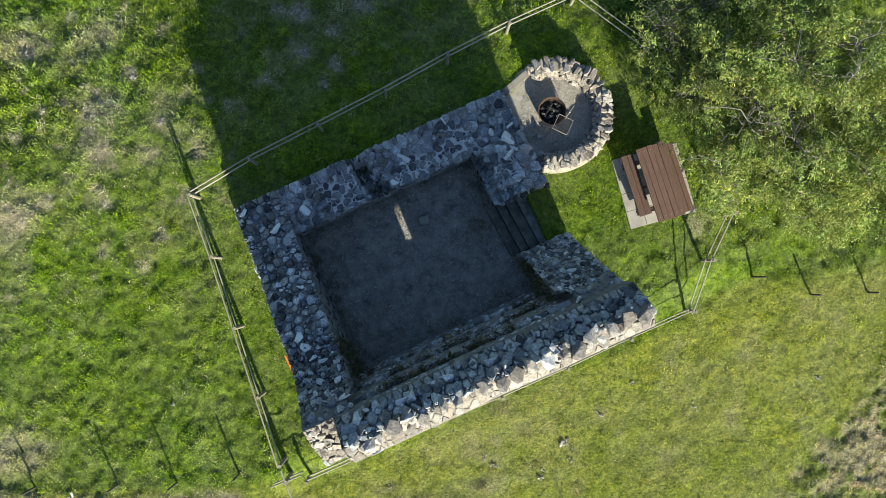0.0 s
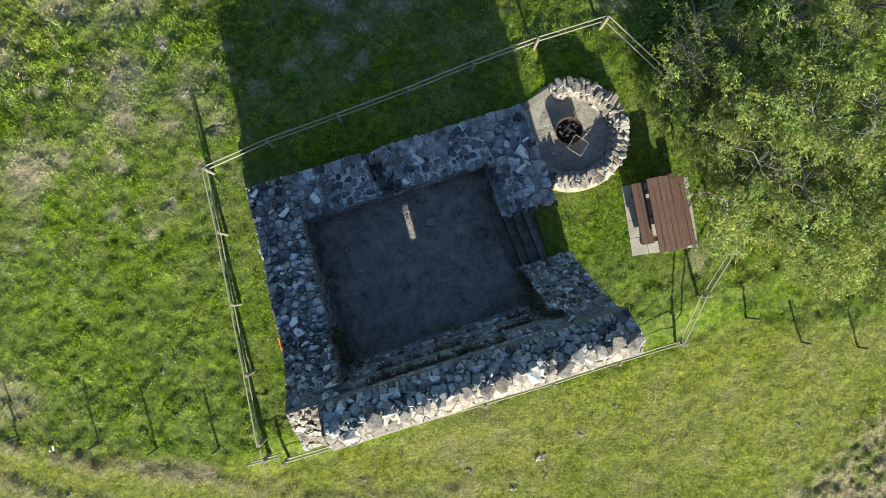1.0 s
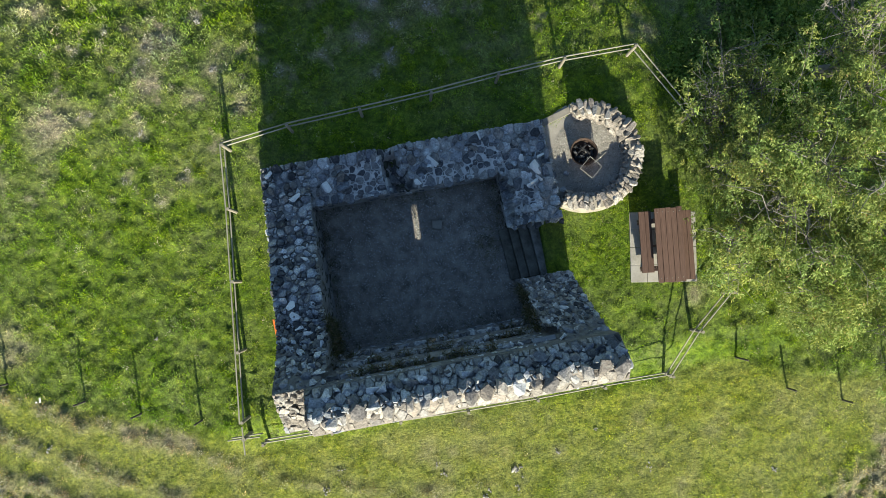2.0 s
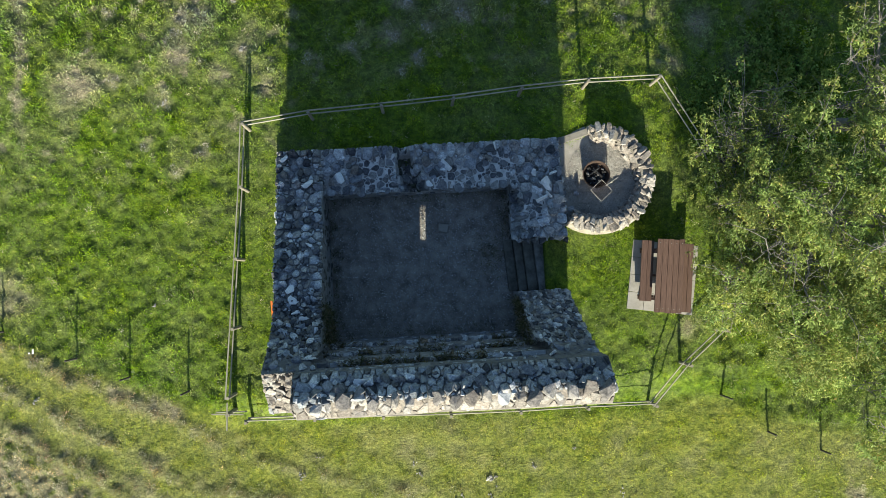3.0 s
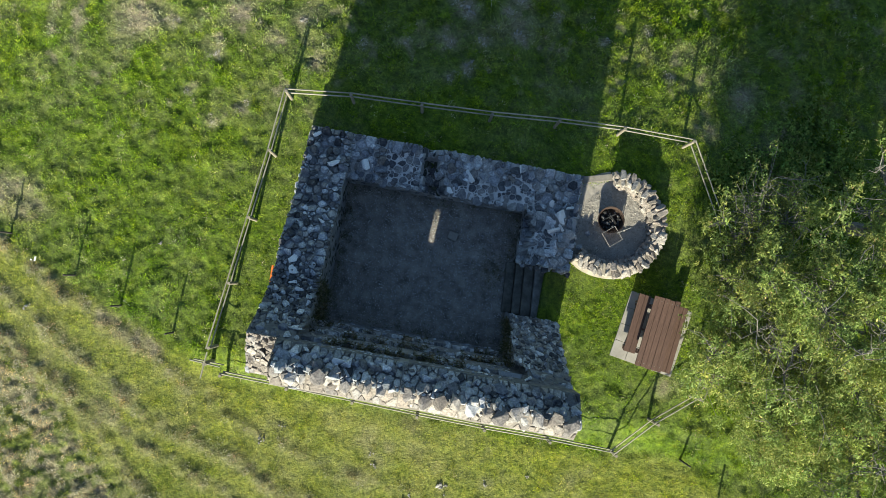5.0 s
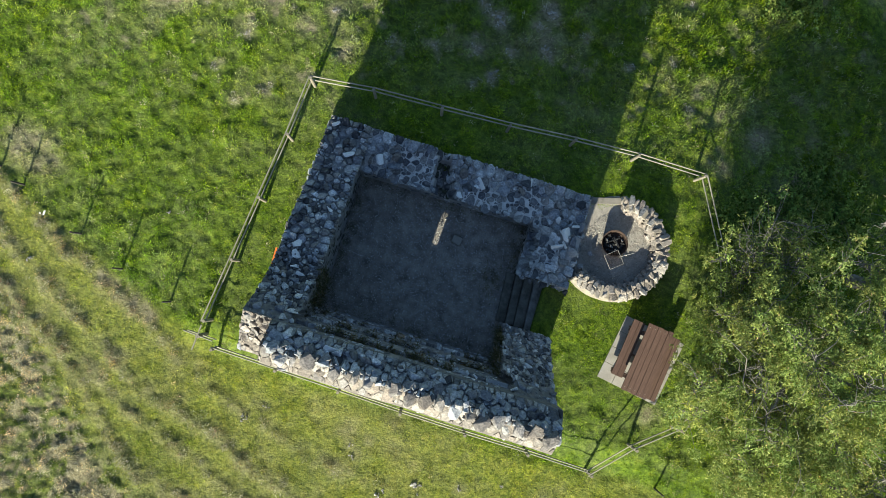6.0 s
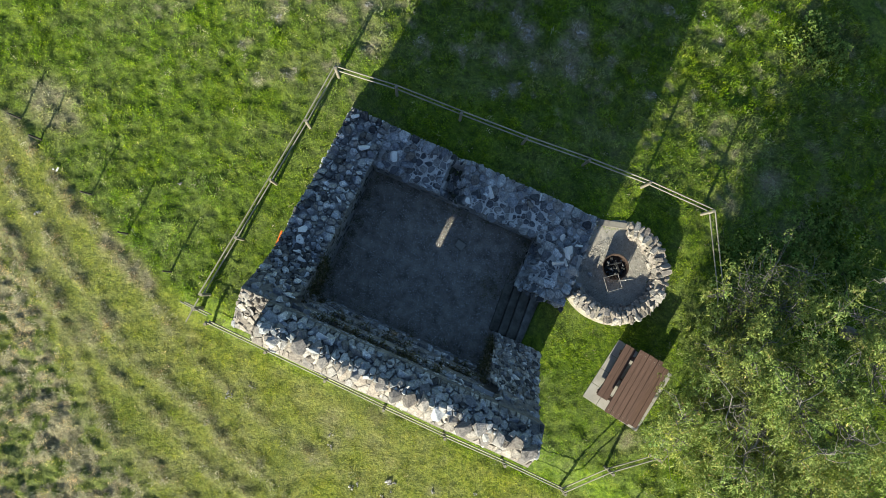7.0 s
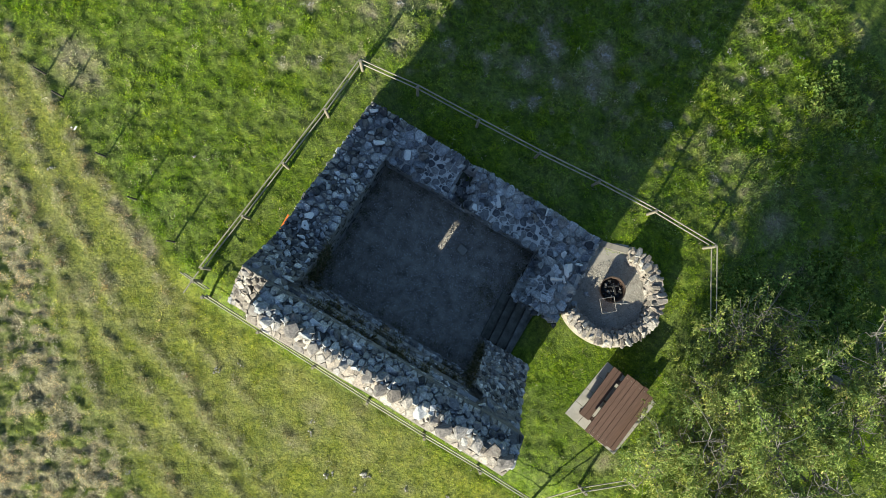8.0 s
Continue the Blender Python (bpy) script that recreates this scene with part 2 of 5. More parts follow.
def pole(bm, a, b, r0, r1=None, sides=8, wobble=0.0):
    """A round, slightly tapering pole from a to b."""
    a, b = Vector(a), Vector(b)
    d = b - a
    q = d.to_track_quat('Z', 'Y').to_matrix().to_4x4()
    m = Matrix.Translation((a + b) / 2) @ q
    made = bmesh.ops.create_cone(bm, cap_ends=True, segments=sides, radius1=r0, radius2=r1 or r0, depth=d.length, matrix=m)
    if wobble:
        for v in made["verts"]:
            v.co += Vector((random.uniform(-1, 1), random.uniform(-1, 1), random.uniform(-1, 1))) * wobble


def smoothstep(a, b, x):
    s = np.clip((x - a) / (b - a), 0, 1)
    return s * s * (3 - 2 * s)


def fbm(x, y, scale, seed=0.0):
    """Soft noise about -1 to 1 from summed waves, for arrays."""
    out = 0 * x
    for k, (ax, ay, p) in enumerate(((1.0, 0.37, 0.3), (-0.52, 0.91, 1.7), (0.83, -0.71, 2.9), (1.9, 1.3, 4.1), (-2.2, 1.1, 0.7), (1.4, -2.6, 5.3))):
        out = out + np.sin((ax * x + ay * y) * scale + p + seed * (k + 1) + 0.8 * np.sin((ay * x - ax * y) * scale * 0.7 + seed)) / (1 + 0.35 * k)
    return out / 3.2


def grainy(x, y, size, seed=0.0, octaves=3):
    """Uneven noise of about -1 to 1 with lumps of the given size in metres, for arrays."""
    out, amount = 0.0, 1.0
    for k in range(octaves):
        u, v = x / size * 2 ** k + 13.7 * seed, y / size * 2 ** k - 7.9 * seed
        u, v = u * 0.866 + v * 0.5, v * 0.866 - u * 0.5
        iu, iv = np.floor(u), np.floor(v)
        fu, fv = u - iu, v - iv
        fu, fv = fu * fu * (3 - 2 * fu), fv * fv * (3 - 2 * fv)

        def spot(a, b):
            h = np.sin(a * 127.1 + b * 311.7 + seed * 74.7 + k * 19.19) * 43758.5453
            return 2 * (h - np.floor(h)) - 1

        top = spot(iu, iv + 1) * (1 - fu) + spot(iu + 1, iv + 1) * fu
        low = spot(iu, iv) * (1 - fu) + spot(iu + 1, iv) * fu
        out = out + amount * (low * (1 - fv) + top * fv)
        amount *= 0.6
    return out / 1.25


# ---- the lie of the land ----
EDGE_X = np.array([-40, -11.0, -8.5, -7.2, -5.9, -4.3, 5.4, 7.4, 8.6, 10.0, 14.0, 40.0])
EDGE_Y = np.array([6.0, -0.7, -1.7, -2.25, -2.75, -3.4, -3.7, -3.4, -4.0, -4.4, -5.2, -9.0])


def below_edge(x, y):
    """How far a place lies south of the line of posts and fence, where the grass is kept short."""
    return np.interp(x, EDGE_X, EDGE_Y) - y


FIELD_X = [-20, -13, -10.7, -9.5, -8.3, -6.9, -5.5, -4.5, -3.6, 0, 4.0, 6.5, 7.9, 9.3, 11, 20]
FIELD_Y = [3.0, -1.3, -3.0, -3.85, -4.9, -6.15, -7.1, -7.65, -8.3, -10.3, -10.4, -8.5, -7.75, -7.05, -6.4, -5.3]


def wild_line(x, y):
    """How far a place lies inside the unmown field beyond the track."""
    return np.interp(x, FIELD_X, FIELD_Y) - y


TRACKS = (
    ([-13, -8.9, -7.61, -7.06, -6.42, -5.85, -5.29, -4.47, -3.91, -2.5, 0.0], [0.2, -1.95, -2.64, -2.82, -3.13, -3.55, -3.93, -4.25, -4.61, -5.1, -5.6], 0.18, -6.3, 1.0),
    ([-13, -9.6, -8.31, -7.57, -6.82, -6.03, -5.4, -4.62, -3.78, -2.52, 0.0, 3.0], [-0.7, -2.7, -3.46, -3.82, -4.35, -4.78, -5.09, -5.34, -5.54, -6.17, -7.0, -7.4], 0.20, -2.0, 0.95),
    ([-13, -7.0, -5.6, -4.49, -3.6, -2.54, -1.73, 0.0, 3.0], [-2.0, -4.95, -5.75, -6.27, -6.55, -7.0, -7.13, -7.6, -8.2], 0.16, -1.0, 0.8),
    ([-13, -8.05, -7.18, -6.01, -5.27, -4.46, -3.36, 0.0], [-1.6, -4.62, -5.40, -6.5, -7.03, -7.34, -7.69, -9.4], 0.20, -2.5, 0.95),
)


def rough_edge(x, y):
    """The bare, tufty edges between the wheel lanes of the track."""
    out = 0 * x
    for xs, ys, wide, fade, gain in TRACKS:
        off = (np.interp(x, xs, ys) - y) * 0.82 + 0.10 * fbm(x, y, 2.7, 7.0)
        out = out + gain * np.exp(-(off / wide) ** 2) * (0.55 + 0.45 * smoothstep(fade + 1.2, fade - 0.6, x)) * np.clip(0.7 + 0.6 * fbm(x, y, 4.5, 7.5) + 0.35 * fbm(x, y, 11.0, 7.8), 0, 1.3)
    return out * smoothstep(2.5, -0.5, x)


def land(x, y):
    x, y = np.asarray(x, float), np.asarray(y, float)
    start = 3.7 + 2.2 * smoothstep(-1.0, -4.0, x)
    past = np.clip(y - start, -3, 60)
    z = -0.195 * 0.5 * (past + np.sqrt(past ** 2 + 0.5)) * smoothstep(3.0, 4.2, y)
    z = z - 0.50 * smoothstep(-2.70, -3.70, y) * smoothstep(-6.5, -4.0, x) * (1 - 0.55 * smoothstep(6.0, 8.5, x))
    z = z - 0.10 * np.clip(np.abs(x + 1) - 9, 0, 60)
    z = z + 0.04 * fbm(x, y, 0.9, 1.0) * smoothstep(4.5, 8, np.hypot(x, y))
    kept = smoothstep(-0.1, 0.5, below_edge(x, y)) * smoothstep(0.6, -0.4, wild_line(x, y))
    level = smoothstep(1.5, 2.2, np.hypot(x - 4.74, y - 2.12)) * smoothstep(1.2, 1.8, np.hypot(x - 6.11, y + 0.45))
    lumps = level * (0.030 - 0.017 * kept) * fbm(x, y, 6.5, 3.0) + level * (0.018 - 0.009 * kept) * fbm(x, y, 14.0, 3.7) + 0.03 * smoothstep(-0.2, 0.5, wild_line(x, y)) * fbm(x, y, 9.0, 3.9)
    open_ground = smoothstep(0.05, 0.5, np.maximum(np.abs(x - 0.13) - 3.5, np.abs(y - 0.19) - 3.0)) * level
    wildness = np.maximum(smoothstep(-0.2, 0.5, wild_line(x, y)), 0.8 * np.clip(rough_edge(x, y), 0, 1))
    yard = (x > -4.5) & (x < 7.4) & (y > -3.6) & (y < 4.4)
    tufted = np.where(yard, 0.036, 0.050 - 0.028 * kept + 0.020 * wildness)
    z = z + open_ground * tufted * (0.75 * grainy(x, y, 0.34, 31.0, 2) + 0.5 * grainy(x, y, 0.15, 32.0, 2))
    z = z + 0.07 * rough_edge(x, y) + lumps * smoothstep(3.6, 5.2, np.hypot(x, y)) * (1 - 0.75 * smoothstep(4.6, 6.2, y))
    return np.clip(z, -14, 3)


PALE_TUFTS = ((1.51, -5.34), (-0.46, -4.82), (-3.33, -4.87), (-2.84, -4.5), (2.61, -5.08), (0.0, -4.6), (-0.2, -5.0),
              (-0.5, 7.5), (-0.09, 7.38), (0.09, 7.06), (0.26, 5.69), (0.28, 5.49), (0.55, 6.45), (-0.3, 6.24), (1.17, 8.1), (1.45, 7.89), (1.03, 7.45), (1.48, 6.71),
              (-1.47, 5.96), (-2.49, 5.68), (-0.19, 5.24), (2.42, 7.49), (3.33, 9.67), (3.77, 7.06), (-6.18, 4.66), (-4.41, 7.31), (-6.6, 9.0), (-7.6, 7.1), (-4.2, 5.95),
              (-6.74, 7.41), (-5.78, 6.9), (-2.89, 6.88), (-5.23, 9.46), (5.05, 9.5), (5.5, 10.1),
              (4.9, 7.6), (5.6, 6.4), (-5.91, 6.45), (-7.48, 5.22), (-6.67, 3.63), (-5.26, 3.36), (-5.96, 2.85))


def dryness(x, y):
    """0 green, 1 bleached dry grass."""
    d = 0.07 + 0.10 * grainy(x, y, 1.6, 2.0, 2) + 0.10 * grainy(x, y, 0.45, 2.5, 2) + 0.05 * smoothstep(-2.5, -5.5, x) * smoothstep(3.0, 6.0, y)
    for px, py, r, a in ((-8.35, 5.21, 0.48, 1.0), (-5.82, 5.86, 0.36, 0.95), (-4.79, 5.32, 0.26, 0.85), (-3.64, 4.92, 0.25, 0.6), (-7.33, 4.56, 0.3, 0.4), (-5.4, 6.9, 0.45, 0.95), (-6.5, 9.2, 0.6, 0.6),
                         (-10.1, 0.0, 0.6, 0.5), (-8.6, 8.3, 0.7, 0.5), (-4.7, 8.6, 0.5, 0.5), (0.55, 6.5, 0.3, 0.5), (1.3, 7.1, 0.45, 0.6), (-0.1, 7.3, 0.35, 0.6), (-0.35, 6.3, 0.3, 0.6), (1.35, 8.0, 0.3, 0.5),
                         (7.75, 6.22, 0.34, 0.9), (6.77, 5.13, 0.30, 0.8), (8.83, 5.25, 0.45, 0.8), (8.7, 4.28, 0.5, 0.6), (5.9, 7.2, 0.4, 0.4), (9.28, 6.56, 0.3, 0.5),
                         (6.75, -1.75, 0.25, 0.7), (0.4, -3.85, 0.25, 0.5), (-0.6, -4.4, 0.4, 0.3), (-10.9, 0.2, 0.5, 0.6)):
        d = d + a * np.exp(-((x - px) ** 2 + (y - py) ** 2) / r ** 2) * np.clip(0.95 + 0.6 * grainy(x, y, 0.3, 45.0, 2), 0, 1.4)
    for px, py in PALE_TUFTS:
        d = d + (0.55 if py > 0 else 0.3) * np.exp(-((x - px) ** 2 + (y - py) ** 2) / 0.16 ** 2)
    for sx, a in ((-9.74, 0.75), (-10.40, 0.6)):
        d = d + a * np.exp(-((x - sx - 0.05 * np.sin(y * 2.3)) / 0.13) ** 2) * smoothstep(3.2, 4.6, y) * np.clip(0.6 + 1.0 * grainy(x, y, 0.35, 46.0, 2), 0, 1.3)
    # matted dead grass, thickest on the north-west slope
    nw = smoothstep(-1.5, -4.5, x) * smoothstep(1.0, 4.5, y)
    ne = smoothstep(4.0, 6.0, y) * (1 - nw)
    d = d + (0.22 * nw + 0.22 * ne) * smoothstep(0.22, 0.60, grainy(x, y, 0.9, 41.0, 3)) + 0.60 * (0.05 + 0.8 * nw + 0.6 * ne) * smoothstep(0.55, 0.75, grainy(x, y, 0.30, 42.0, 2)) * (below_edge(x, y) < 0)
    far = wild_line(x, y)
    d = d + smoothstep(-0.3, 0.6, far + 0.5 * grainy(x, y, 0.5, 43.0, 2)) * (0.04 + 0.80 * smoothstep(-0.10, 0.32, 0.8 * grainy(x, y, 0.21, 47.0, 2) + 0.5 * grainy(x, y, 1.5, 44.0, 2) + 0.16))
    d = d + 0.9 * np.exp(-((y + 2.75 + 0.42 * (x + 7.0)) / 0.22) ** 2) * smoothstep(-8.3, -7.4, x) * smoothstep(-5.9, -6.4, x) * np.clip(0.8 + grainy(x, y, 0.25, 51.0, 2), 0, 1.3)
    # rough bare edge of the track, and its two ruts
    d = d + 0.62 * rough_edge(x, y) * np.clip(0.8 + 0.7 * grainy(x, y, 0.18, 48.0, 2), 0.1, 1.4)
    d = d + smoothstep(0.0, 0.6, below_edge(x, y)) * (0.05 + 0.22 * np.clip(fbm(x, y, 3.2, 23.0) + 0.5 * fbm(x, y, 9.0, 24.0) - 0.1, 0, 1))
    return np.clip(d, 0, 1)


def ground_sheet():
    far = 6.0 * 1.33 ** np.arange(1, 20)
    ax = np.concatenate([-14 - far[::-1] + 6, np.arange(-14.0, 14.001, 0.05), 14 + far - 6])
    ay = np.concatenate([-11.5 - far[::-1] + 6, np.arange(-11.5, 13.501, 0.05), 13.5 + far - 6])
    gx, gy = np.meshgrid(ax, ay, indexing='ij')
    z = land(gx, gy)
    inside = (gx > -2.85) & (gx < 3.15) & (gy > -2.25) & (gy < 2.65)
    z = np.where(inside, -0.85, z)
    verts = np.stack([gx, gy, z], -1).reshape(-1, 3)
    i = np.arange(gx.size).reshape(gx.shape)
    faces = np.stack([i[:-1, :-1], i[1:, :-1], i[1:, 1:], i[:-1, 1:]], -1).reshape(-1, 4)
    me = bpy.data.meshes.new("ground")
    me.vertices.add(len(verts))
    me.vertices.foreach_set("co", verts.reshape(-1))
    me.loops.add(faces.size)
    me.loops.foreach_set("vertex_index", faces.reshape(-1).astype(np.int32))
    me.polygons.add(len(faces))
    me.polygons.foreach_set("loop_start", np.arange(len(faces)) * 4)
    me.update(calc_edges=True)
    me.materials.append(MAT_GROUND)
    me.shade_smooth()
    at = me.attributes.new("dry", 'FLOAT', 'POINT')
    at.data.foreach_set("value", dryness(gx, gy).reshape(-1))
    at = me.attributes.new("kept", 'FLOAT', 'POINT')
    at.data.foreach_set("value", (smoothstep(-0.15, 0.45, below_edge(gx, gy)) * smoothstep(0.6, -0.4, wild_line(gx, gy))).reshape(-1))
    at = me.attributes.new("wild", 'FLOAT', 'POINT')
    at.data.foreach_set("value", np.clip(0.3 * smoothstep(-0.3, 0.5, wild_line(gx, gy)) + 0.7 * np.clip(rough_edge(gx, gy), 0, 1) * (below_edge(gx, gy) > 0.1), 0, 0.8).reshape(-1))
    return tagged(new("ground", me), "uneven green meadow with dry patches on a hilltop", "ground", kind="structure")


ground_sheet()


# ---- stones ----
def stone_mesh(name, mat, points=15, flat=0.75, seed=0, worn=True):
    rng = random.Random(seed)
    bm = bmesh.new()
    for _ in range(points):
        v = Vector((rng.gauss(0, 1), rng.gauss(0, 1), rng.gauss(0, 1))).normalized()
        v = Vector([math.copysign(abs(c) ** 0.75, c) for c in v])
        bm.verts.new((v.x * rng.uniform(0.9, 1.2), v.y * rng.uniform(0.75, 1.0), v.z * flat))
    made = bmesh.ops.convex_hull(bm, input=bm.verts)
    bmesh.ops.delete(bm, geom=[g for g in made["geom_interior"] if isinstance(g, bmesh.types.BMVert)], context='VERTS')
    edges = [e for e in bm.edges if e.calc_face_angle(0) > 0.5]
    if worn:
        bmesh.ops.bevel(bm, geom=edges, offset=0.055, segments=1, affect='EDGES')
    bmesh.ops.triangulate(bm, faces=bm.faces)
    return tidy(bm, name, mat)


STONES = [stone_mesh("stone", MAT_STONE, 9 + s % 5, 0.62 + 0.05 * (s % 4), s) for s in range(14)]
WARM = [stone_mesh("warm_stone", MAT_WARM, 9 + s % 4, 0.6 + 0.05 * (s % 4), 50 + s) for s in range(10)]
DARK = [stone_mesh("dark_stone", MAT_DARK, 14 + s % 5, 0.6 + 0.05 * (s % 4), 70 + s) for s in range(10)]
PALE = [stone_mesh("pale_stone", MAT_PALE, 9 + s % 3, 0.5, 90 + s) for s in range(5)]


def packed(rng, x0, x1, y0, y1, sizes, tight=0.86, tries=900):
    """Round spots of falling size that fill a rectangle without much overlap."""
    done = []
    for r, share in sizes:
        for _ in range(int(tries * share)):
            x, y = rng.uniform(x0 + 0.5 * r, x1 - 0.5 * r), rng.uniform(y0 + 0.5 * r, y1 - 0.5 * r)
            rr = r * rng.uniform(0.85, 1.15)
            if all((x - a) ** 2 + (y - b) ** 2 > (tight * (rr + c)) ** 2 for a, b, c in done):
                done.append((x, y, rr))
    return done


def lay_stone(rng, owner, place, normal, r, meshes=STONES, proud=0.2, squat=1.0):
    """One stone bedded in a surface: its flat side along the surface, most of it sunk in."""
    ob = new("stone", rng.choice(meshes))
    q = Vector(normal).to_track_quat('Z', 'Y') @ Euler((rng.uniform(-0.3, 0.3), rng.uniform(-0.3, 0.3), rng.uniform(0, 6.28))).to_quaternion()
    s = r * rng.uniform(0.95, 1.1)
    ob.matrix_basis = Matrix.LocRotScale(Vector(place) + Vector(normal) * (proud - 0.5) * r, q, (s * rng.uniform(1.0, 1.2), s, s * squat * rng.uniform(0.8, 1.2)))
    ob.parent = owner
    return ob


class Rubble:
    """Stones past the picked ones, joined into one mesh."""

    def __init__(self):
        self.verts, self.faces, self.base = [], [], {}

    def add(self, rng, meshes, place, normal, r, proud=0.2, squat=1.0):
        me = rng.choice(meshes)
        if me.name not in self.base:
            co = np.empty(len(me.vertices) * 3)
            me.vertices.foreach_get("co", co)
            self.base[me.name] = (co.reshape(-1, 3), [tuple(p.vertices) for p in me.polygons])
        co, fs = self.base[me.name]
        q = Vector(normal).to_track_quat('Z', 'Y') @ Euler((rng.uniform(-0.25, 0.25), rng.uniform(-0.25, 0.25), rng.uniform(0, 6.28))).to_quaternion()
        s = r * rng.uniform(0.95, 1.1)
        m = np.array(Matrix.LocRotScale(Vector(place) + Vector(normal) * (proud - 0.5) * r, q, (s * rng.uniform(1.0, 1.2), s, s * squat)))
        n = len(self.verts)
        self.verts += (co @ m[:3, :3].T + m[:3, 3]).tolist()
        self.faces += [tuple(n + i for i in f) for f in fs]

    def done(self, name, owner, mat, label):
        ob = new(name, mesh_from(name, self.verts, self.faces, mat))
        ob.parent = owner
        return tagged(ob, label, kind="stuff")


def wall_core(name, x0, x1, y0, y1, top, foot, label, step=0.09, mat=MAT_MORTAR, cuts=None):
    """The mortared core of a ruined wall: a rough top of varying height and rough upright faces."""
    nx, ny = max(2, round((x1 - x0) / step)), max(2, round((y1 - y0) / step))
    xs, ys = np.linspace(x0, x1, nx + 1), np.linspace(y0, y1, ny + 1)
    if cuts:
        ys = np.array([y for y in cuts if y <= y1 + 1e-6])
        ny = len(ys) - 1
    verts, faces, at = [], [], {}
    for i, x in enumerate(xs):
        for j, y in enumerate(ys):
            at[i, j] = len(verts)
            verts.append((x, y, top(x, y) + 0.03 * noise.noise((x * 6, y * 6, 3.1))))
    for i in range(nx):
        for j in range(ny):
            faces.append((at[i, j], at[i + 1, j], at[i + 1, j + 1], at[i, j + 1]))
    rim = [(i, 0) for i in range(nx)] + [(nx, j) for j in range(ny)] + [(i, ny) for i in range(nx, 0, -1)] + [(0, j) for j in range(ny, 0, -1)]
    low = []
    for i, j in rim:
        low.append(len(verts))
        verts.append((xs[i], ys[j], foot(ys[j]) if callable(foot) else foot))
    for k in range(len(rim)):
        a, b = k, (k + 1) % len(rim)
        faces.append((at[rim[a]], low[a], low[b], at[rim[b]]))
    faces.append(tuple(reversed(low)))
    me = mesh_from(name, verts, faces, mat)
    me.materials.append(MAT_LIME)
    me.materials.append(MAT_SAND)
    for f in me.polygons:
        if f.center.y < YS + 0.42 and f.normal.z > 0.2:
            f.material_index = 2
        elif f.normal.z > 0.4 and mat is MAT_RUBBLE and f.center.y > -1.84 and IW < f.center.x < 2.5 and noise.noise((f.center.x * 2.2, f.center.z * 3, 9.0)) > -0.1:
            f.material_index = 1
        elif f.normal.z > 0.4 and bare_lime(f.center.x, f.center.y):
            f.material_index = 1
    return tagged(new(name, me), label, "wall", kind="structure")


LIME = ((-1.42, -0.50, 2.12, 3.02), (0.48, 2.40, 2.10, 2.55), (1.75, 2.45, 2.5, 2.9), (2.62, 3.10, 0.80, 1.62))


def bare_lime(x, y):
    """Where the wall's top has lost its stones' faces and the lime mortar stands out as a pale net."""
    wob = 0.09 * noise.noise((x * 4, y * 4, 12.0))
    return any(a < x + wob < b and c < y - wob < d for a, b, c, d in LIME)


def slope_of(top, x, y, e=0.06):
    dx, dy = (top(x + e, y) - top(x - e, y)) / (2 * e), (top(x, y + e) - top(x, y - e)) / (2 * e)
    return Vector((-max(-2, min(2, dx)), -max(-2, min(2, dy)), 1)).normalized()


# ---- the tower ----
XW, XE, YS, YN = -3.33, 3.60, -2.77, 3.16
IW, IE, IS, IN = -2.27, 2.37, -1.58, 2.06
FLOOR = -0.60


def in_notch(x, y):
    """The slanting breach across the north wall."""
    return IN <= y and -0.48 + 0.17 * (3.1 - y) < x < -0.13 + 0.36 * (3.1 - y)


def top_north(x, y):
    z = 0.46 + 0.07 * noise.noise((x * 1.1, y * 1.1, 5.0))
    if in_notch(x, y):
        z -= 0.24 if y > 2.95 else 0.45
    return z


def top_west(x, y):
    z = np.interp(y, [-1.9, -1.74, -1.3, -0.71, -0.06, 0.59, 1.21, 2.1, 3.16], [3.75, 3.5, 2.6, 1.95, 1.8, 1.55, 1.1, 0.8, 0.5])
    return float(z) + 0.08 * noise.noise((x * 1.3, y * 1.3, 7.0))


def top_pier(x, y):
    shelf = 0.45 if x < IE + 0.17 + 0.05 * math.sin(y * 9) and y < IN - 0.12 else 0.0
    return 0.52 - shelf + 0.1 * (x - IE) + 0.09 * noise.noise((x * 1.6, y * 1.6, 2.0))


def top_stub(x, y):
    z = np.interp(y, [-2.2, -1.82, -1.45, -1.0, -0.6], [4.3, 3.6, 2.6, 1.45, 0.45])
    return float(z) - 0.45 * (x - 2.95) * min(1, max(0, (z - 0.6) / 2)) + 0.08 * noise.noise((x * 2, y * 2, 4.0))


def top_south(x, y):
    crest = 4.35 + 0.05 * (x + 2.6) + 0.12 * noise.noise((x * 0.9, 1.0, 9.0))
    wander = 0.09 * noise.noise((x * 3.7, 2.0, 4.0)) + 0.05 * noise.noise((x * 9.0, 5.0, 4.0))
    z = np.interp(y, [YS, -2.40 + wander, -2.30 + wander, -1.86], [crest - 0.42, crest, crest - 0.02, crest - 0.50])
    if x < -2.66 and y <= -1.85:
        return float(np.interp(y, [YS, -1.86], [2.95, 3.62])) + 0.06 * noise.noise((x * 3, y * 3, 8.0))
    if y > -1.85 and x < IW:
        return top_west(x, y)
    if y > -1.85 and x > 2.55:
        return top_stub(x, y)
    if y > -1.85:
        z = 3.2 if y < -1.755 else 2.0 if y < -1.665 else 0.8
        z += 0.05 * noise.noise((x * 2, y * 2, 6.0))
    return float(z)


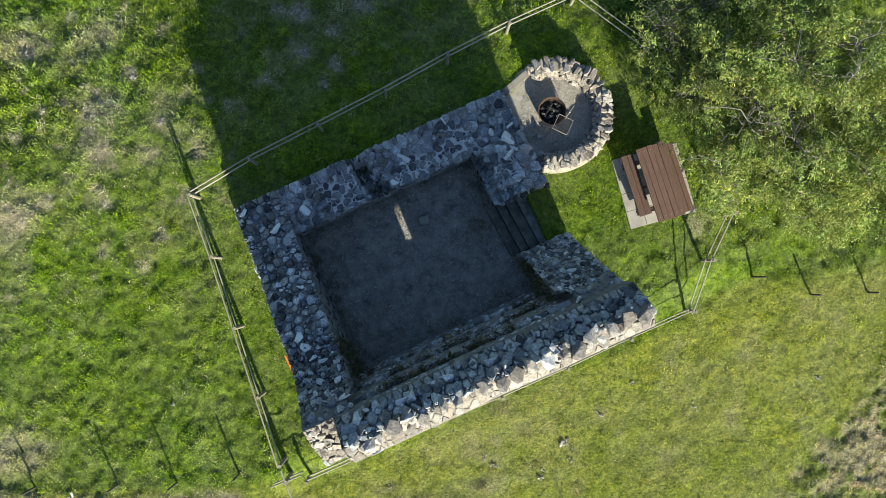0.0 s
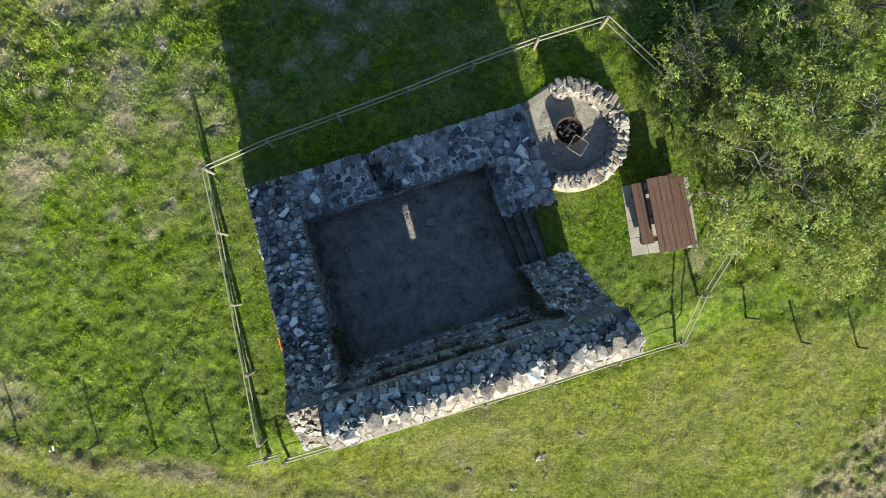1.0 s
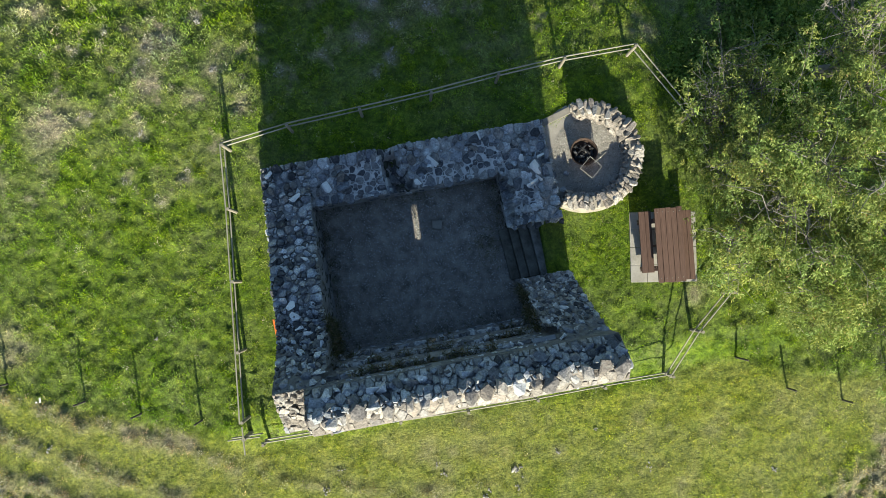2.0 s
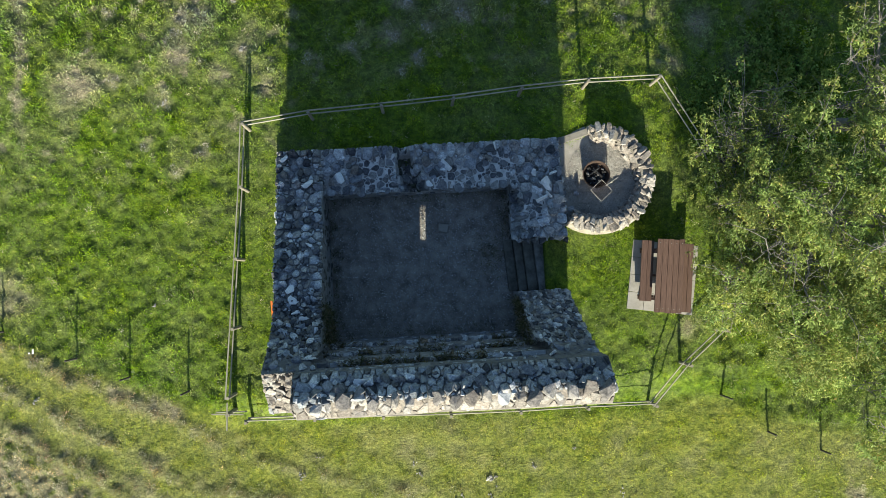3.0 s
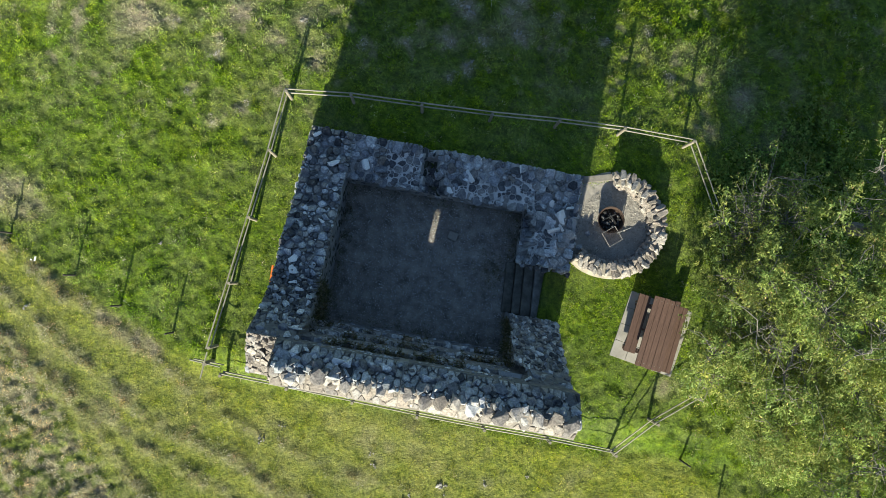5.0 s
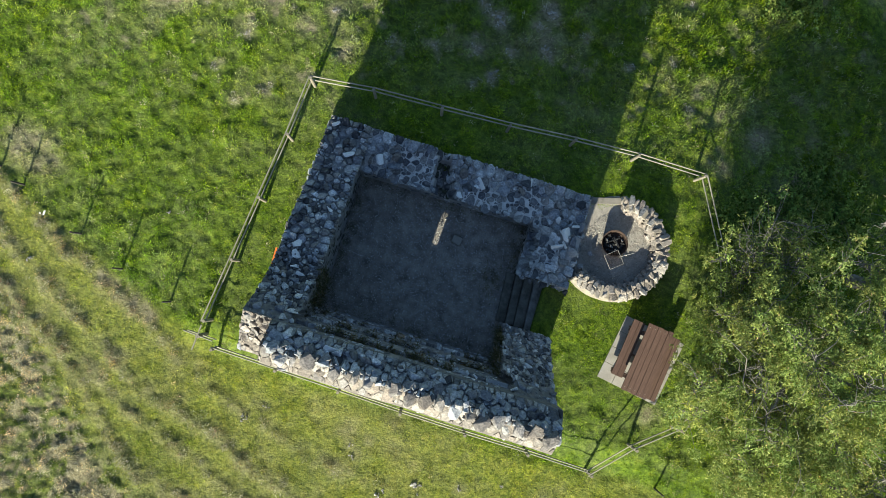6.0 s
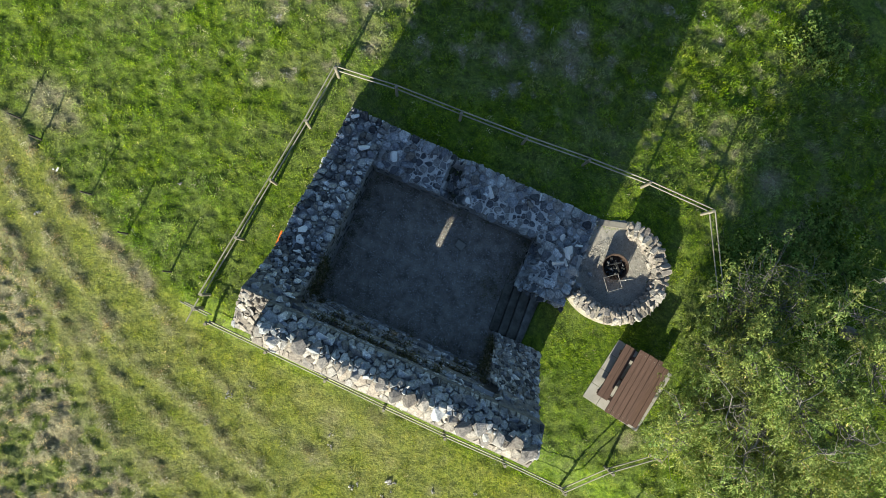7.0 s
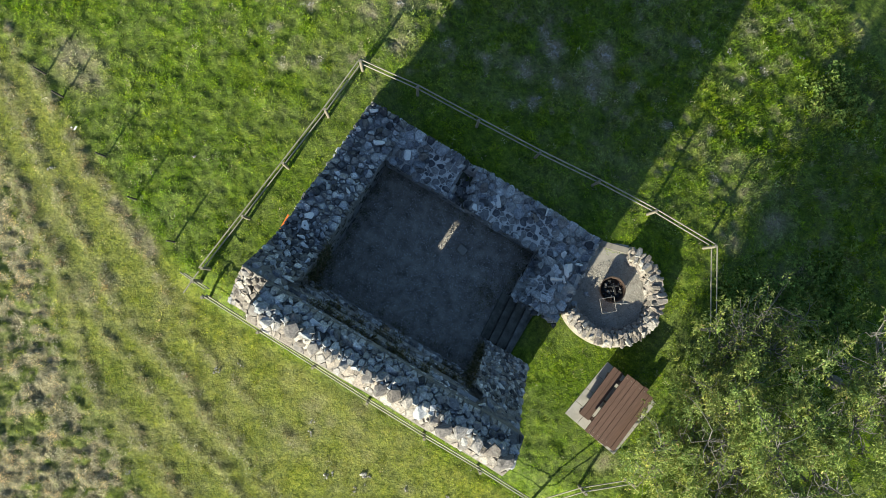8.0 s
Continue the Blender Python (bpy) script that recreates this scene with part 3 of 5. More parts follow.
# cream tones, mostly for the tall wall's outer edge and corner
CREAMS = [(r * 0.80, g * 0.81, b * 0.86) for r, g, b in [(0.34, 0.305, 0.26), (0.43, 0.39, 0.335), (0.28, 0.245, 0.205), (0.48, 0.445, 0.39), (0.37, 0.325, 0.27), (0.25, 0.23, 0.21), (0.41, 0.385, 0.35)]]
MAT_CREAM = stone_material("cream_fieldstone", CREAMS)
OLIVE = [stone_mesh("olive_stone", MAT_OLIVE, 12 + s % 4, 0.7, 190 + s) for s in range(4)]
CREAM = [stone_mesh("cream_stone", MAT_CREAM, 11 + s % 5, 0.8, 180 + s) for s in range(6)]
CHALK = [stone_mesh("chalk_stone", MAT_CHALK, 8 + s % 3, 0.55, 160 + s) for s in range(4)]


def clipped(poly, nx, ny, reach):
    """The part of a convex outline that lies within reach of its middle along one direction."""
    out = []
    for (ax, ay), (bx, by) in zip(poly, poly[1:] + poly[:1]):
        da, db = ax * nx + ay * ny - reach, bx * nx + by * ny - reach
        if da <= 0:
            out.append((ax, ay))
        if (da < 0 < db) or (db < 0 < da):
            k = da / (da - db)
            out.append((ax + (bx - ax) * k, ay + (by - ay) * k))
    return out


def fitted(rng, spots, top, joint, dome, tilt, bounds=None, corner=0.22, uneven=0.3):
    """Stones that fit one another: each fills its own cell of the surface up to a joint, with a worn, tilted head."""
    made = []
    for i, (x, y, r) in enumerate(spots):
        turn = rng.uniform(0, 1)
        poly = [(1.4 * r * math.cos(a + turn), 1.4 * r * math.sin(a + turn)) for a in [k * math.pi / 4 for k in range(8)]]
        for j, (u, v, q) in enumerate(spots):
            dx, dy = u - x, v - y
            d = math.hypot(dx, dy)
            if i != j and d < 1.5 * (r + q) + 0.05:
                poly = clipped(poly, dx / d, dy / d, (d * d + r * r - q * q) / (2 * d) - joint / 2 * rng.uniform(1 - uneven, 1 + uneven))
                if len(poly) < 3:
                    break
        if bounds:
            for nx, ny, reach in ((1, 0, bounds[1] - x), (-1, 0, x - bounds[0]), (0, 1, bounds[3] - y), (0, -1, y - bounds[2])):
                poly = clipped(poly, nx, ny, reach) if len(poly) > 2 else poly
        if len(poly) < 3:
            continue
        soft = []
        for (ax, ay), (bx, by) in zip(poly, poly[1:] + poly[:1]):
            soft += [(ax + (bx - ax) * corner, ay + (by - ay) * corner), (bx + (ax - bx) * corner, by + (ay - by) * corner)]
        tx, ty, n = rng.gauss(0, tilt), rng.gauss(0, tilt), len(soft)
        verts = []
        for scale, rise in ((1.0, -0.045), (0.97, 0.15 * dome), (rng.uniform(0.55, 0.8), 0.9 * dome)):
            for ax, ay in soft:
                px, py = x + ax * scale, y + ay * scale
                verts.append((px, py, top(px, py) + rise + (tx * ax + ty * ay) * scale + 0.45 * dome * noise.noise((px * 16, py * 16, r * 50))))
        ox, oy = rng.gauss(0, 0.25) * r, rng.gauss(0, 0.25) * r
        verts.append((x + ox, y + oy, top(x + ox, y + oy) + tx * ox + ty * oy + dome * rng.uniform(0.8, 1.4)))
        faces = [(k * n + a, k * n + (a + 1) % n, (k + 1) * n + (a + 1) % n, (k + 1) * n + a) for k in range(2) for a in range(n)]
        faces += [(2 * n + a, 2 * n + (a + 1) % n, 3 * n) for a in range(n)]
        made.append((verts, faces))
    return made


def set_stones(wall, made, *mats, limit=300):
    """Stones of a wall's top, each a mesh of its own; those past the limit, the smallest, joined."""
    rest = Rubble()
    for n, (verts, faces) in enumerate(made):
        if n < limit:
            new("stone", mesh_from("stone", verts, faces, mats[n * 7 % 11 % len(mats)])).parent = wall
        else:
            rest.faces += [tuple(len(rest.verts) + k for k in f) for f in faces]
            rest.verts += verts
    if rest.verts:
        rest.done("small_stones", wall, MAT_STONES, "small rough fieldstones bedded in mortar")


def dress(wall, top, x0, x1, y0, y1, sizes, seed, mats, tight=0.66, proud=40, joint=0.022, dome=0.045, tilt=0.3, loose=STONES, tries=1500, corner=0.07):
    """A rubble wall's top: close-set broken stones, nets of bare mortar, and some stones that stand proud."""
    rng = random.Random(seed)
    rest = Rubble()
    spots = packed(rng, x0, x1, y0, y1, sizes, tight, tries)
    spots = [p for p in spots if not bare_lime(p[0], p[1])]
    broken = [p for p in spots if in_notch(p[0], p[1])]
    bounds = (x0 - 0.03, x1 + 0.04, y0 - 0.03, y1 + 0.03)
    set_stones(wall, fitted(rng, [p for p in spots if p not in broken], top, joint, dome, tilt, bounds, corner), *mats)
    # stones in the breach are darker than the rest of the top
    for x, y, r in broken:
        lay_stone(rng, wall, (x, y, top(x, y)), slope_of(top, x, y), r, OLIVE + DARK[:3], 0.5)
    net = [p for a, b, c, d in LIME for p in packed(rng, max(a, x0) - 0.1, min(b, x1) + 0.1, max(c, y0) - 0.1, min(d, y1) + 0.1, [(0.115, 0.12), (0.085, 0.5), (0.06, 1.4), (0.038, 2.6)], 0.70, 1700)
           if b > x0 and a < x1 and d > y0 and c < y1 and bare_lime(p[0], p[1]) and x0 < p[0] < x1 and y0 < p[1] < y1]
    sunk = Rubble()
    for verts, faces in fitted(rng, net, top, 0.013, 0.014, 0.22, None, 0.10, 1.0):
        sunk.faces += [tuple(len(sunk.verts) + k for k in f) for f in faces]
        sunk.verts += verts
    if net:
        sunk.done("sunk_stones", wall, MAT_SUNK, "dark stones sunk between ridges of pale mortar")
    for x, y, r in packed(rng, x0 + 0.05, x1 - 0.05, y0 + 0.05, y1 - 0.05, [(0.12, 0.15), (0.09, 0.5), (0.065, 1.0)], 1.5, 120)[:proud]:
        if not (in_notch(x, y) or bare_lime(x, y)):
            lay_stone(rng, wall, (x, y, top(x, y) + 0.02), slope_of(top, x, y), r, loose, 0.5)
    return rest


def lumps(wall, top, x0, x1, y0, y1, sizes, seed, meshes, tries):
    """Rough stones that stand out of a broken wall top at all angles."""
    rng = random.Random(seed)
    for x, y, r in packed(rng, x0, x1, y0, y1, sizes, 0.74, tries):
        if not (in_notch(x, y) or bare_lime(x, y)):
            way = slope_of(top, x, y) + Vector((rng.gauss(0, 0.35), rng.gauss(0, 0.35), 0))
            lay_stone(rng, wall, (x, y, top(x, y) + 0.05), way, r, meshes, 0.5)


def face_stones(rest, rng, along, a0, a1, z0, ztop, at, normal, sizes, meshes=STONES, tries=500):
    """Stones of an upright face, bedded flat in the mortar. along: 'x' or 'y'."""
    high = max(ztop(a) for a in np.linspace(a0, a1, 12))
    for a, z, r in packed(rng, a0, a1, z0, high, sizes, 0.84, tries):
        if z < ztop(a) - 0.4 * r:
            place = (a, at, z) if along == 'x' else (at, a, z)
            rest.add(rng, meshes, place, normal, r, 0.16, 0.8)


NET = [(0.15, 0.08), (0.11, 0.3), (0.08, 0.8), (0.055, 1.6), (0.035, 1.8)]
MIXED = [(0.13, 0.08), (0.10, 0.25), (0.07, 0.7), (0.048, 2.0), (0.033, 2.0)]
BIG = [(0.18, 0.25), (0.13, 0.5), (0.09, 0.9), (0.055, 1.4)]
GREY_MIX = (MAT_STONE, MAT_DARK, MAT_STONE, MAT_PALE, MAT_STONE)
FACE = [(0.14, 0.4), (0.11, 0.8), (0.08, 1.0)]

wall_north = wall_core("wall_north", IW, XE, IN, YN, top_north, -1.2, "low ruined fieldstone wall with pale mortar and a notch")
wall_west = wall_core("wall_west", XW, IW, IS, YN, top_west, -1.2, "ruined fieldstone wall that climbs towards its tall end", mat=MAT_BED)
wall_east = wall_core("wall_east", IE, XE, 0.74, IN, top_pier, -1.2, "low fieldstone wall stub beside the tower entrance")
wall_stub = wall_core("wall_entrance", IE, XE, IS, -0.60, top_stub, -1.2, "broken fieldstone wall rising steeply beside the entrance", mat=MAT_BED)


def south_core():
    """The tall wall, cut through by one narrow light slit that slopes with the sun."""
    left = wall_core("wall_south", XW, SX0, YS, IS, top_south, -1.2, "tall ruined fieldstone wall, its crest lit by the sun", mat=MAT_RUBBLE, cuts=CUTS)
    right = wall_core("wall_south_east_half", SX1, XE, YS, IS, top_south, -1.2, "tall ruined fieldstone wall, its crest lit by the sun", mat=MAT_RUBBLE, cuts=CUTS)
    low = wall_core("slit_sill", SX0, SX1, YS, IS, lambda x, y: 0.42 + 0.56 * (IS - y) / (IS - YS), -1.2, "mortared sill of a narrow light slit", mat=MAT_BED)
    high = wall_core("slit_head", SX0, SX1, YS, -1.67, top_south, lambda y: 0.87 + 0.47 * (-1.67 - y) / (-1.67 - YS), "masonry over a narrow light slit", mat=MAT_BED, cuts=CUTS)
    for ob in (low, high):
        ob.parent = left
        for key in ("category", "kind"):
            del ob[key]
    return left, right


SX0, SX1 = -0.10, 0.09
CUTS = [YS + (-1.862 - YS) * k / 11 for k in range(12)] + [-1.852, -1.848, -1.80, -1.757, -1.753, -1.71, -1.67, -1.663, -1.62, IS]
wall_south, wall_south_b = south_core()

rng = random.Random(11)
rest = dress(wall_north, top_north, IW, XE, IN, YN, NET, 1, GREY_MIX, 0.64, 48, 0.014, 0.04, 0.35, STONES + PALE, 2200)
# stones that stand out by their size and colour
for x, y, r, kind in ((0.79, 2.64, 0.165, 'chalk'), (0.3, 2.74, 0.14, 'cream'), (1.82, 2.79, 0.11, 'cream'), (-1.46, 2.63, 0.13, 'cream'), (2.0, 3.04, 0.11, 'chalk'), (0.35, 2.19, 0.085, 'chalk'), (-1.5, 2.88, 0.09, 'cream'), (0.28, 3.11, 0.14, 'pale')):
    lay_stone(rng, wall_north, (x, y, top_north(x, y) + 0.05), (0, 0, 1), r, {"chalk": CHALK, "cream": CREAM, "pale": PALE}[kind], 0.5)
face_stones(rest, rng, 'x', XW, XE, -0.3, lambda a: top_north(max(a, IW), YN), YN, (0, 1, 0), FACE)
face_stones(rest, rng, 'x', IW, IE, FLOOR, lambda a: top_north(a, IN), IN, (0, -1, 0), FACE)
rest.done("rubble", wall_north, MAT_STONES, "rough fieldstones bedded in mortar")

dress(wall_west, top_west, XW, IW, -0.25, YN, MIXED, 2, (MAT_STONE, MAT_PALE, MAT_DARK, MAT_STONE, MAT_STONE), 0.60, 90, 0.010, 0.07, 0.70, STONES + DARK[:2] + PALE[:3], 1900)
rest = dress(wall_west, top_west, XW, IW, IS, -0.25, [(0.085, 0.15), (0.06, 0.7), (0.045, 1.6), (0.032, 2.4)], 12, (MAT_DARK, MAT_STONE, MAT_DARK), 0.60, 60, 0.010, 0.07, 0.85, STONES[:5] + DARK, 1400)
face_stones(rest, rng, 'y', YS, YN, -0.3, lambda a: top_west(XW, a) if a > IS else top_south(XW, a), XW, (-1, 0, 0), FACE, STONES, 900)
lumps(wall_west, top_west, XW + 0.06, IW - 0.06, IS, -0.2, [(0.10, 0.4), (0.075, 1.0), (0.05, 2.0)], 61, STONES[:6] + DARK, 500)
# the inner face gets very dark, greenish stone tones
facing = Rubble()
face_stones(facing, rng, 'y', IS, IN, FLOOR, lambda a: top_west(IW, a), IW, (1, 0, 0), FACE, STONES, 700)
facing.done("damp_facing", wall_west, MAT_DARK_OLIVE, "very dark greenish stones of the inner face")
for y, z, r in packed(rng, -1.0, YN, 0.0, 1.0, [(0.10, 0.6), (0.075, 0.8)], 0.8, 200):
    if z < top_west(XW, y) - 0.15:
        rest.add(rng, WARM, (XW - 0.05, y, z), (-0.9, 0, 0.45), r, 0.45)
rest.done("rubble", wall_west, MAT_STONES, "rough fieldstones bedded in mortar")

PIER_TOP = ((3.23, 2.02, 0.17), (3.08, 1.68, 0.16), (2.83, 1.07, 0.19), (3.25, 1.76, 0.1), (3.26, 1.53, 0.11), (3.16, 1.07, 0.12))
PIER_FOOT = ((3.74, 1.62, 0.1), (3.88, 1.43, 0.11), (3.69, 1.29, 0.12), (4.04, 1.79, 0.07))
rest = dress(wall_east, top_pier, IE, XE, 0.74, IN, BIG, 3, (MAT_STONE, MAT_PALE, MAT_STONE), 0.64, 26, 0.022, 0.04, 0.3, PALE + STONES)
face_stones(rest, rng, 'x', IE, XE, FLOOR, lambda a: top_pier(a, 0.74), 0.74, (0, -1, 0), FACE)
# large pale stones left on top, and tumbled ones along the broken outer edge
for x, y, r in PIER_TOP:
    lay_stone(rng, wall_east, (x, y, top_pier(x, y) + 0.06), (0, 0, 1), r, CHALK if y > 1.6 else PALE, 0.55)
for k in range(26):
    y = 0.72 + 1.75 * k / 25 + rng.uniform(-0.05, 0.05)
    h = rng.choice((0.08, 0.22, 0.36, 0.46))
    lay_stone(rng, wall_east, (XE + rng.uniform(-0.02, 0.09) * (1.2 - h), y, h), (0.5, 0, 0.8), rng.uniform(0.075, 0.125), STONES + PALE[:2] + DARK[:3], 0.55)
for k in range(12):
    lay_stone(rng, wall_east, (IE + 1.3 * k / 11, 0.74 - rng.uniform(0.0, 0.10), rng.uniform(0.2, 0.48)), (0, -0.5, 0.8), rng.uniform(0.075, 0.13), STONES + DARK[:4], 0.55)
for x, y, r in PIER_FOOT:
    lay_stone(rng, wall_east, (x, y, 0.06), (0, 0, 1), r, STONES + PALE[:2], 0.5)
# this inner face too has the very dark greenish tones
facing = Rubble()
face_stones(facing, rng, 'y', 0.74, IN, FLOOR, lambda a: top_pier(IE, a), IE, (-1, 0, 0), FACE)
facing.done("damp_facing", wall_east, MAT_DARK_OLIVE, "very dark greenish stones of the inner face")
face_stones(rest, rng, 'y', 0.74, YN, -0.3, lambda a: top_pier(XE, a), XE, (1, 0, 0), FACE)
rest.done("rubble", wall_east, MAT_STONES, "rough fieldstones bedded in mortar")

rest = dress(wall_stub, top_stub, IE, XE, IS, -0.60, [(0.075, 0.12), (0.055, 0.6), (0.042, 1.4), (0.03, 2.4)], 4, (MAT_STONE, MAT_DARK, MAT_STONE, MAT_PALE), 0.60, 60, 0.010, 0.07, 0.9, DARK + STONES, 1300)
lumps(wall_stub, top_stub, IE + 0.06, XE - 0.06, IS, -0.66, [(0.085, 0.4), (0.065, 1.0), (0.045, 2.0)], 62, STONES + DARK[:6], 450)
face_stones(rest, rng, 'x', IE, XE, FLOOR, lambda a: top_stub(a, -0.6), -0.6, (0, 1, 0), FACE)
face_stones(rest, rng, 'y', IS, -0.6, FLOOR, lambda a: top_stub(IE, a), IE, (-1, 0, 0), FACE)
face_stones(rest, rng, 'y', YS, -0.6, -0.4, lambda a: top_stub(XE, a) if a > IS else top_south(XE, a), XE, (1, 0, 0), FACE, STONES, 900)
rest.done("rubble", wall_stub, MAT_STONES, "rough fieldstones bedded in mortar")

for x, y, r in ((-2.16, -2.5, 0.2), (-1.27, -2.07, 0.15), (-0.9, -2.03, 0.11)):
    lay_stone(rng, wall_south, (x, y, top_south(x, y) + 0.07), (0, -0.2, 1), r, CHALK[:2] + PALE[:2], 0.5)
crest = [(0.12, 0.08), (0.09, 0.45), (0.068, 1.4), (0.048, 2.4)]
for wall, a0, a1, gap, seed in ((wall_south, XW, 0.0, -0.14, 5), (wall_south_b, 0.0, XE, 0.13, 6)):
    rest = Rubble()
    spots = packed(rng, a0 + 0.02, a1 - 0.02, YS + 0.40, -1.87, crest, 0.62, 1700)
    bounds = (a0 + 0.005, a1 - 0.005, YS + 0.36, -1.852)
    set_stones(wall, fitted(rng, [p for p in spots if p[0] > -2.62], top_south, 0.012, 0.085, 0.48, bounds, 0.09), MAT_STONE, MAT_PALE, MAT_PALE, MAT_PALE, MAT_DARK)
    if a0 < -1:
        for x, y, r in packed(rng, XW + 0.06, -2.66, YS + 0.08, -1.9, [(0.11, 0.5), (0.085, 1.0), (0.06, 1.5)], 0.78, 500):
            lay_stone(rng, wall, (x, y, top_south(x, y) + 0.03), slope_of(top_south, x, y) + Vector((rng.gauss(0, 0.3), rng.gauss(0, 0.3), 0)), r, WARM + CREAM, 0.5)
        corner = packed(rng, XW + 0.02, -2.64, YS + 0.03, -1.87, [(0.10, 0.2), (0.075, 0.6), (0.05, 1.6), (0.035, 1.6)], 0.62, 900)
        set_stones(wall, fitted(rng, corner, top_south, 0.006, 0.03, 0.30, (XW - 0.02, -2.63, YS + 0.01, -1.852), 0.12), MAT_CREAM, MAT_WARM, MAT_CREAM, limit=150)
    for x, y, r in packed(rng, max(a0, -2.6) + 0.1, a1 - 0.1, YS + 0.45, -1.92, [(0.145, 0.4), (0.115, 0.9), (0.085, 1.3), (0.06, 1.3)], 0.70, 1100)[:230]:
        lay_stone(rng, wall, (x, y, top_south(x, y) + 0.065), slope_of(top_south, x, y) + Vector((rng.gauss(0, 0.3), rng.gauss(0, 0.3), 0)), r, STONES + PALE + DARK[:2], 0.5)
    # the sunlit outer edge
    rows = packed(rng, max(a0, -2.64) + 0.02, a1 - 0.02, YS + 0.06, YS + 0.42, [(0.15, 0.35), (0.115, 0.7), (0.08, 1.0), (0.05, 1.2)], 0.60, 900)
    set_stones(wall, fitted(rng, rows, top_south, 0.006, 0.04, 0.20, (max(a0, -2.64) + 0.005, a1 - 0.005, YS + 0.015, YS + 0.46), 0.12), MAT_CREAM, MAT_WARM, MAT_CREAM)
    for x, y, r in packed(rng, max(a0, -2.64) + 0.1, a1 - 0.1, YS + 0.14, YS + 0.46, [(0.12, 0.4), (0.09, 0.6)], 1.15, 200)[:22]:
        lay_stone(rng, wall, (x, y, top_south(x, y) + 0.02), slope_of(top_south, x, y), r, CREAM, 0.5)
    for x, y, r in packed(rng, max(a0, -2.64) + 0.08, a1 - 0.08, -2.58, -2.26, [(0.165, 0.5), (0.125, 0.9)], 0.80, 400)[:60]:
        ob = lay_stone(rng, wall, (x, y, top_south(x, y) + 0.05), (0, -0.35, 1), r, CREAM + PALE, 0.6)
        ob.scale = (r * 0.8, r * 1.3, r * 1.15)
        ob.rotation_mode = 'QUATERNION'
        ob.rotation_quaternion = Euler((0.3, rng.uniform(-0.25, 0.25), rng.uniform(-0.5, 0.5))).to_quaternion()
    ends = (XW, IW) if a0 < -1 else (2.55, XE)
    for x, y, r in packed(rng, *ends, -1.84, IS, MIXED, 0.74, 500):
        rest.add(rng, STONES, (x, y, top_south(x, y)), slope_of(top_south, x, y), r, 0.6)
    low, high = (a0, gap) if a0 < -1 else (gap, a1)
    face_stones(rest, rng, 'x', low, high, -0.5, lambda a: top_south(a, YS), YS, (0, -1, 0), FACE, STONES, 1500)
    low, high = max(low, IW), min(high, IE)
    for z0, z1, y in ((FLOOR, 0.8, IS), (0.85, 2.0, -1.665), (2.05, 3.2, -1.755), (3.25, 3.75, -1.85)):
        face_stones(rest, rng, 'x', low, high, z0, lambda a: z1, y, (0, 1, 0), [(0.12, 0.3), (0.09, 0.6), (0.06, 0.9)], STONES, 700)
        for a, y2, r in packed(rng, low, high, y - 0.09, y, [(0.075, 0.5), (0.055, 0.8), (0.04, 1.0)], 0.78, 500):
            rest.add(rng, STONES, (a, y2, z1), (0, 0.3, 1), r, 0.6)
    rest.done("rubble", wall, MAT_STONES, "rough fieldstones bedded in mortar")

def tower_floor():
    nx, ny = 50, 40
    verts, faces = [], []
    for i in range(nx + 1):
        for j in range(ny + 1):
            x, y = IW - 0.1 + (IE - IW + 0.2) * i / nx, IS - 0.1 + (IN - IS + 0.2) * j / ny
            verts.append((x, y, FLOOR + 0.025 * noise.noise((x * 2, y * 2, 1)) + 0.01 * noise.noise((x * 9, y * 9, 1))))
    for i in range(nx):
        for j in range(ny):
            a = i * (ny + 1) + j
            faces.append((a, a + ny + 1, a + ny + 2, a + 1))
    return tagged(new("floor", mesh_from("floor", verts, faces, MAT_GRAVEL_DARK, True)), "dark gravel floor sunk inside the tower walls", "floor", kind="structure")


tower_floor()


MAT_GRIT = stone_material("pale_grit", [(0.42, 0.42, 0.42), (0.60, 0.59, 0.57), (0.36, 0.36, 0.35), (0.75, 0.74, 0.72), (0.50, 0.50, 0.49)], True)
MAT_PEBBLE = stone_material("tan_pebble", [(0.36, 0.335, 0.29), (0.50, 0.465, 0.41), (0.28, 0.26, 0.235), (0.60, 0.57, 0.51), (0.42, 0.39, 0.34)], True)
GRIT = [stone_mesh("grit", MAT_STONE, 7, 0.7, 200 + s, False) for s in range(5)]


def pebbles():
    rng = random.Random(21)
    bits = Rubble()
    for _ in range(7500):
        x, y = rng.uniform(IW + 0.05, IE - 0.05), rng.uniform(IS + 0.05, IN - 0.05)
        bits.add(rng, GRIT, (x, y, FLOOR + 0.012), (0, 0, 1), rng.choice((0.010, 0.013, 0.016, 0.021)), 0.5)
    ob = new("loose_gravel", mesh_from("loose_gravel", bits.verts, bits.faces, MAT_GRIT))
    tagged(ob, "loose stones and gravel on the sunken tower floor", "gravel", kind="stuff")


pebbles()


def steps():
    """Stone steps that lead down through the entrance; each tread a block."""
    stairs = tagged(new("entrance_steps"), "worn dark stone steps down through the tower entrance", "steps", kind="structure")
    xs = (2.19, 2.44, 2.66, 2.92, 3.24, 3.55)
    for n in range(5):
        bm = bmesh.new()
        z = -0.48 + 0.115 * n
        lean = math.radians(4)
        box(bm, (xs[n + 1] - xs[n] - 0.008, 1.32, 0.5), pose((xs[n] + xs[n + 1]) / 2 + 0.02, 0.08, z - 0.25, rz=math.degrees(lean)), 0.025)
        # the three lower treads use the darker step stone
        part("step", bm, MAT_STEP if n > 2 else MAT_DARK_STEP, stairs)
    return stairs


steps()

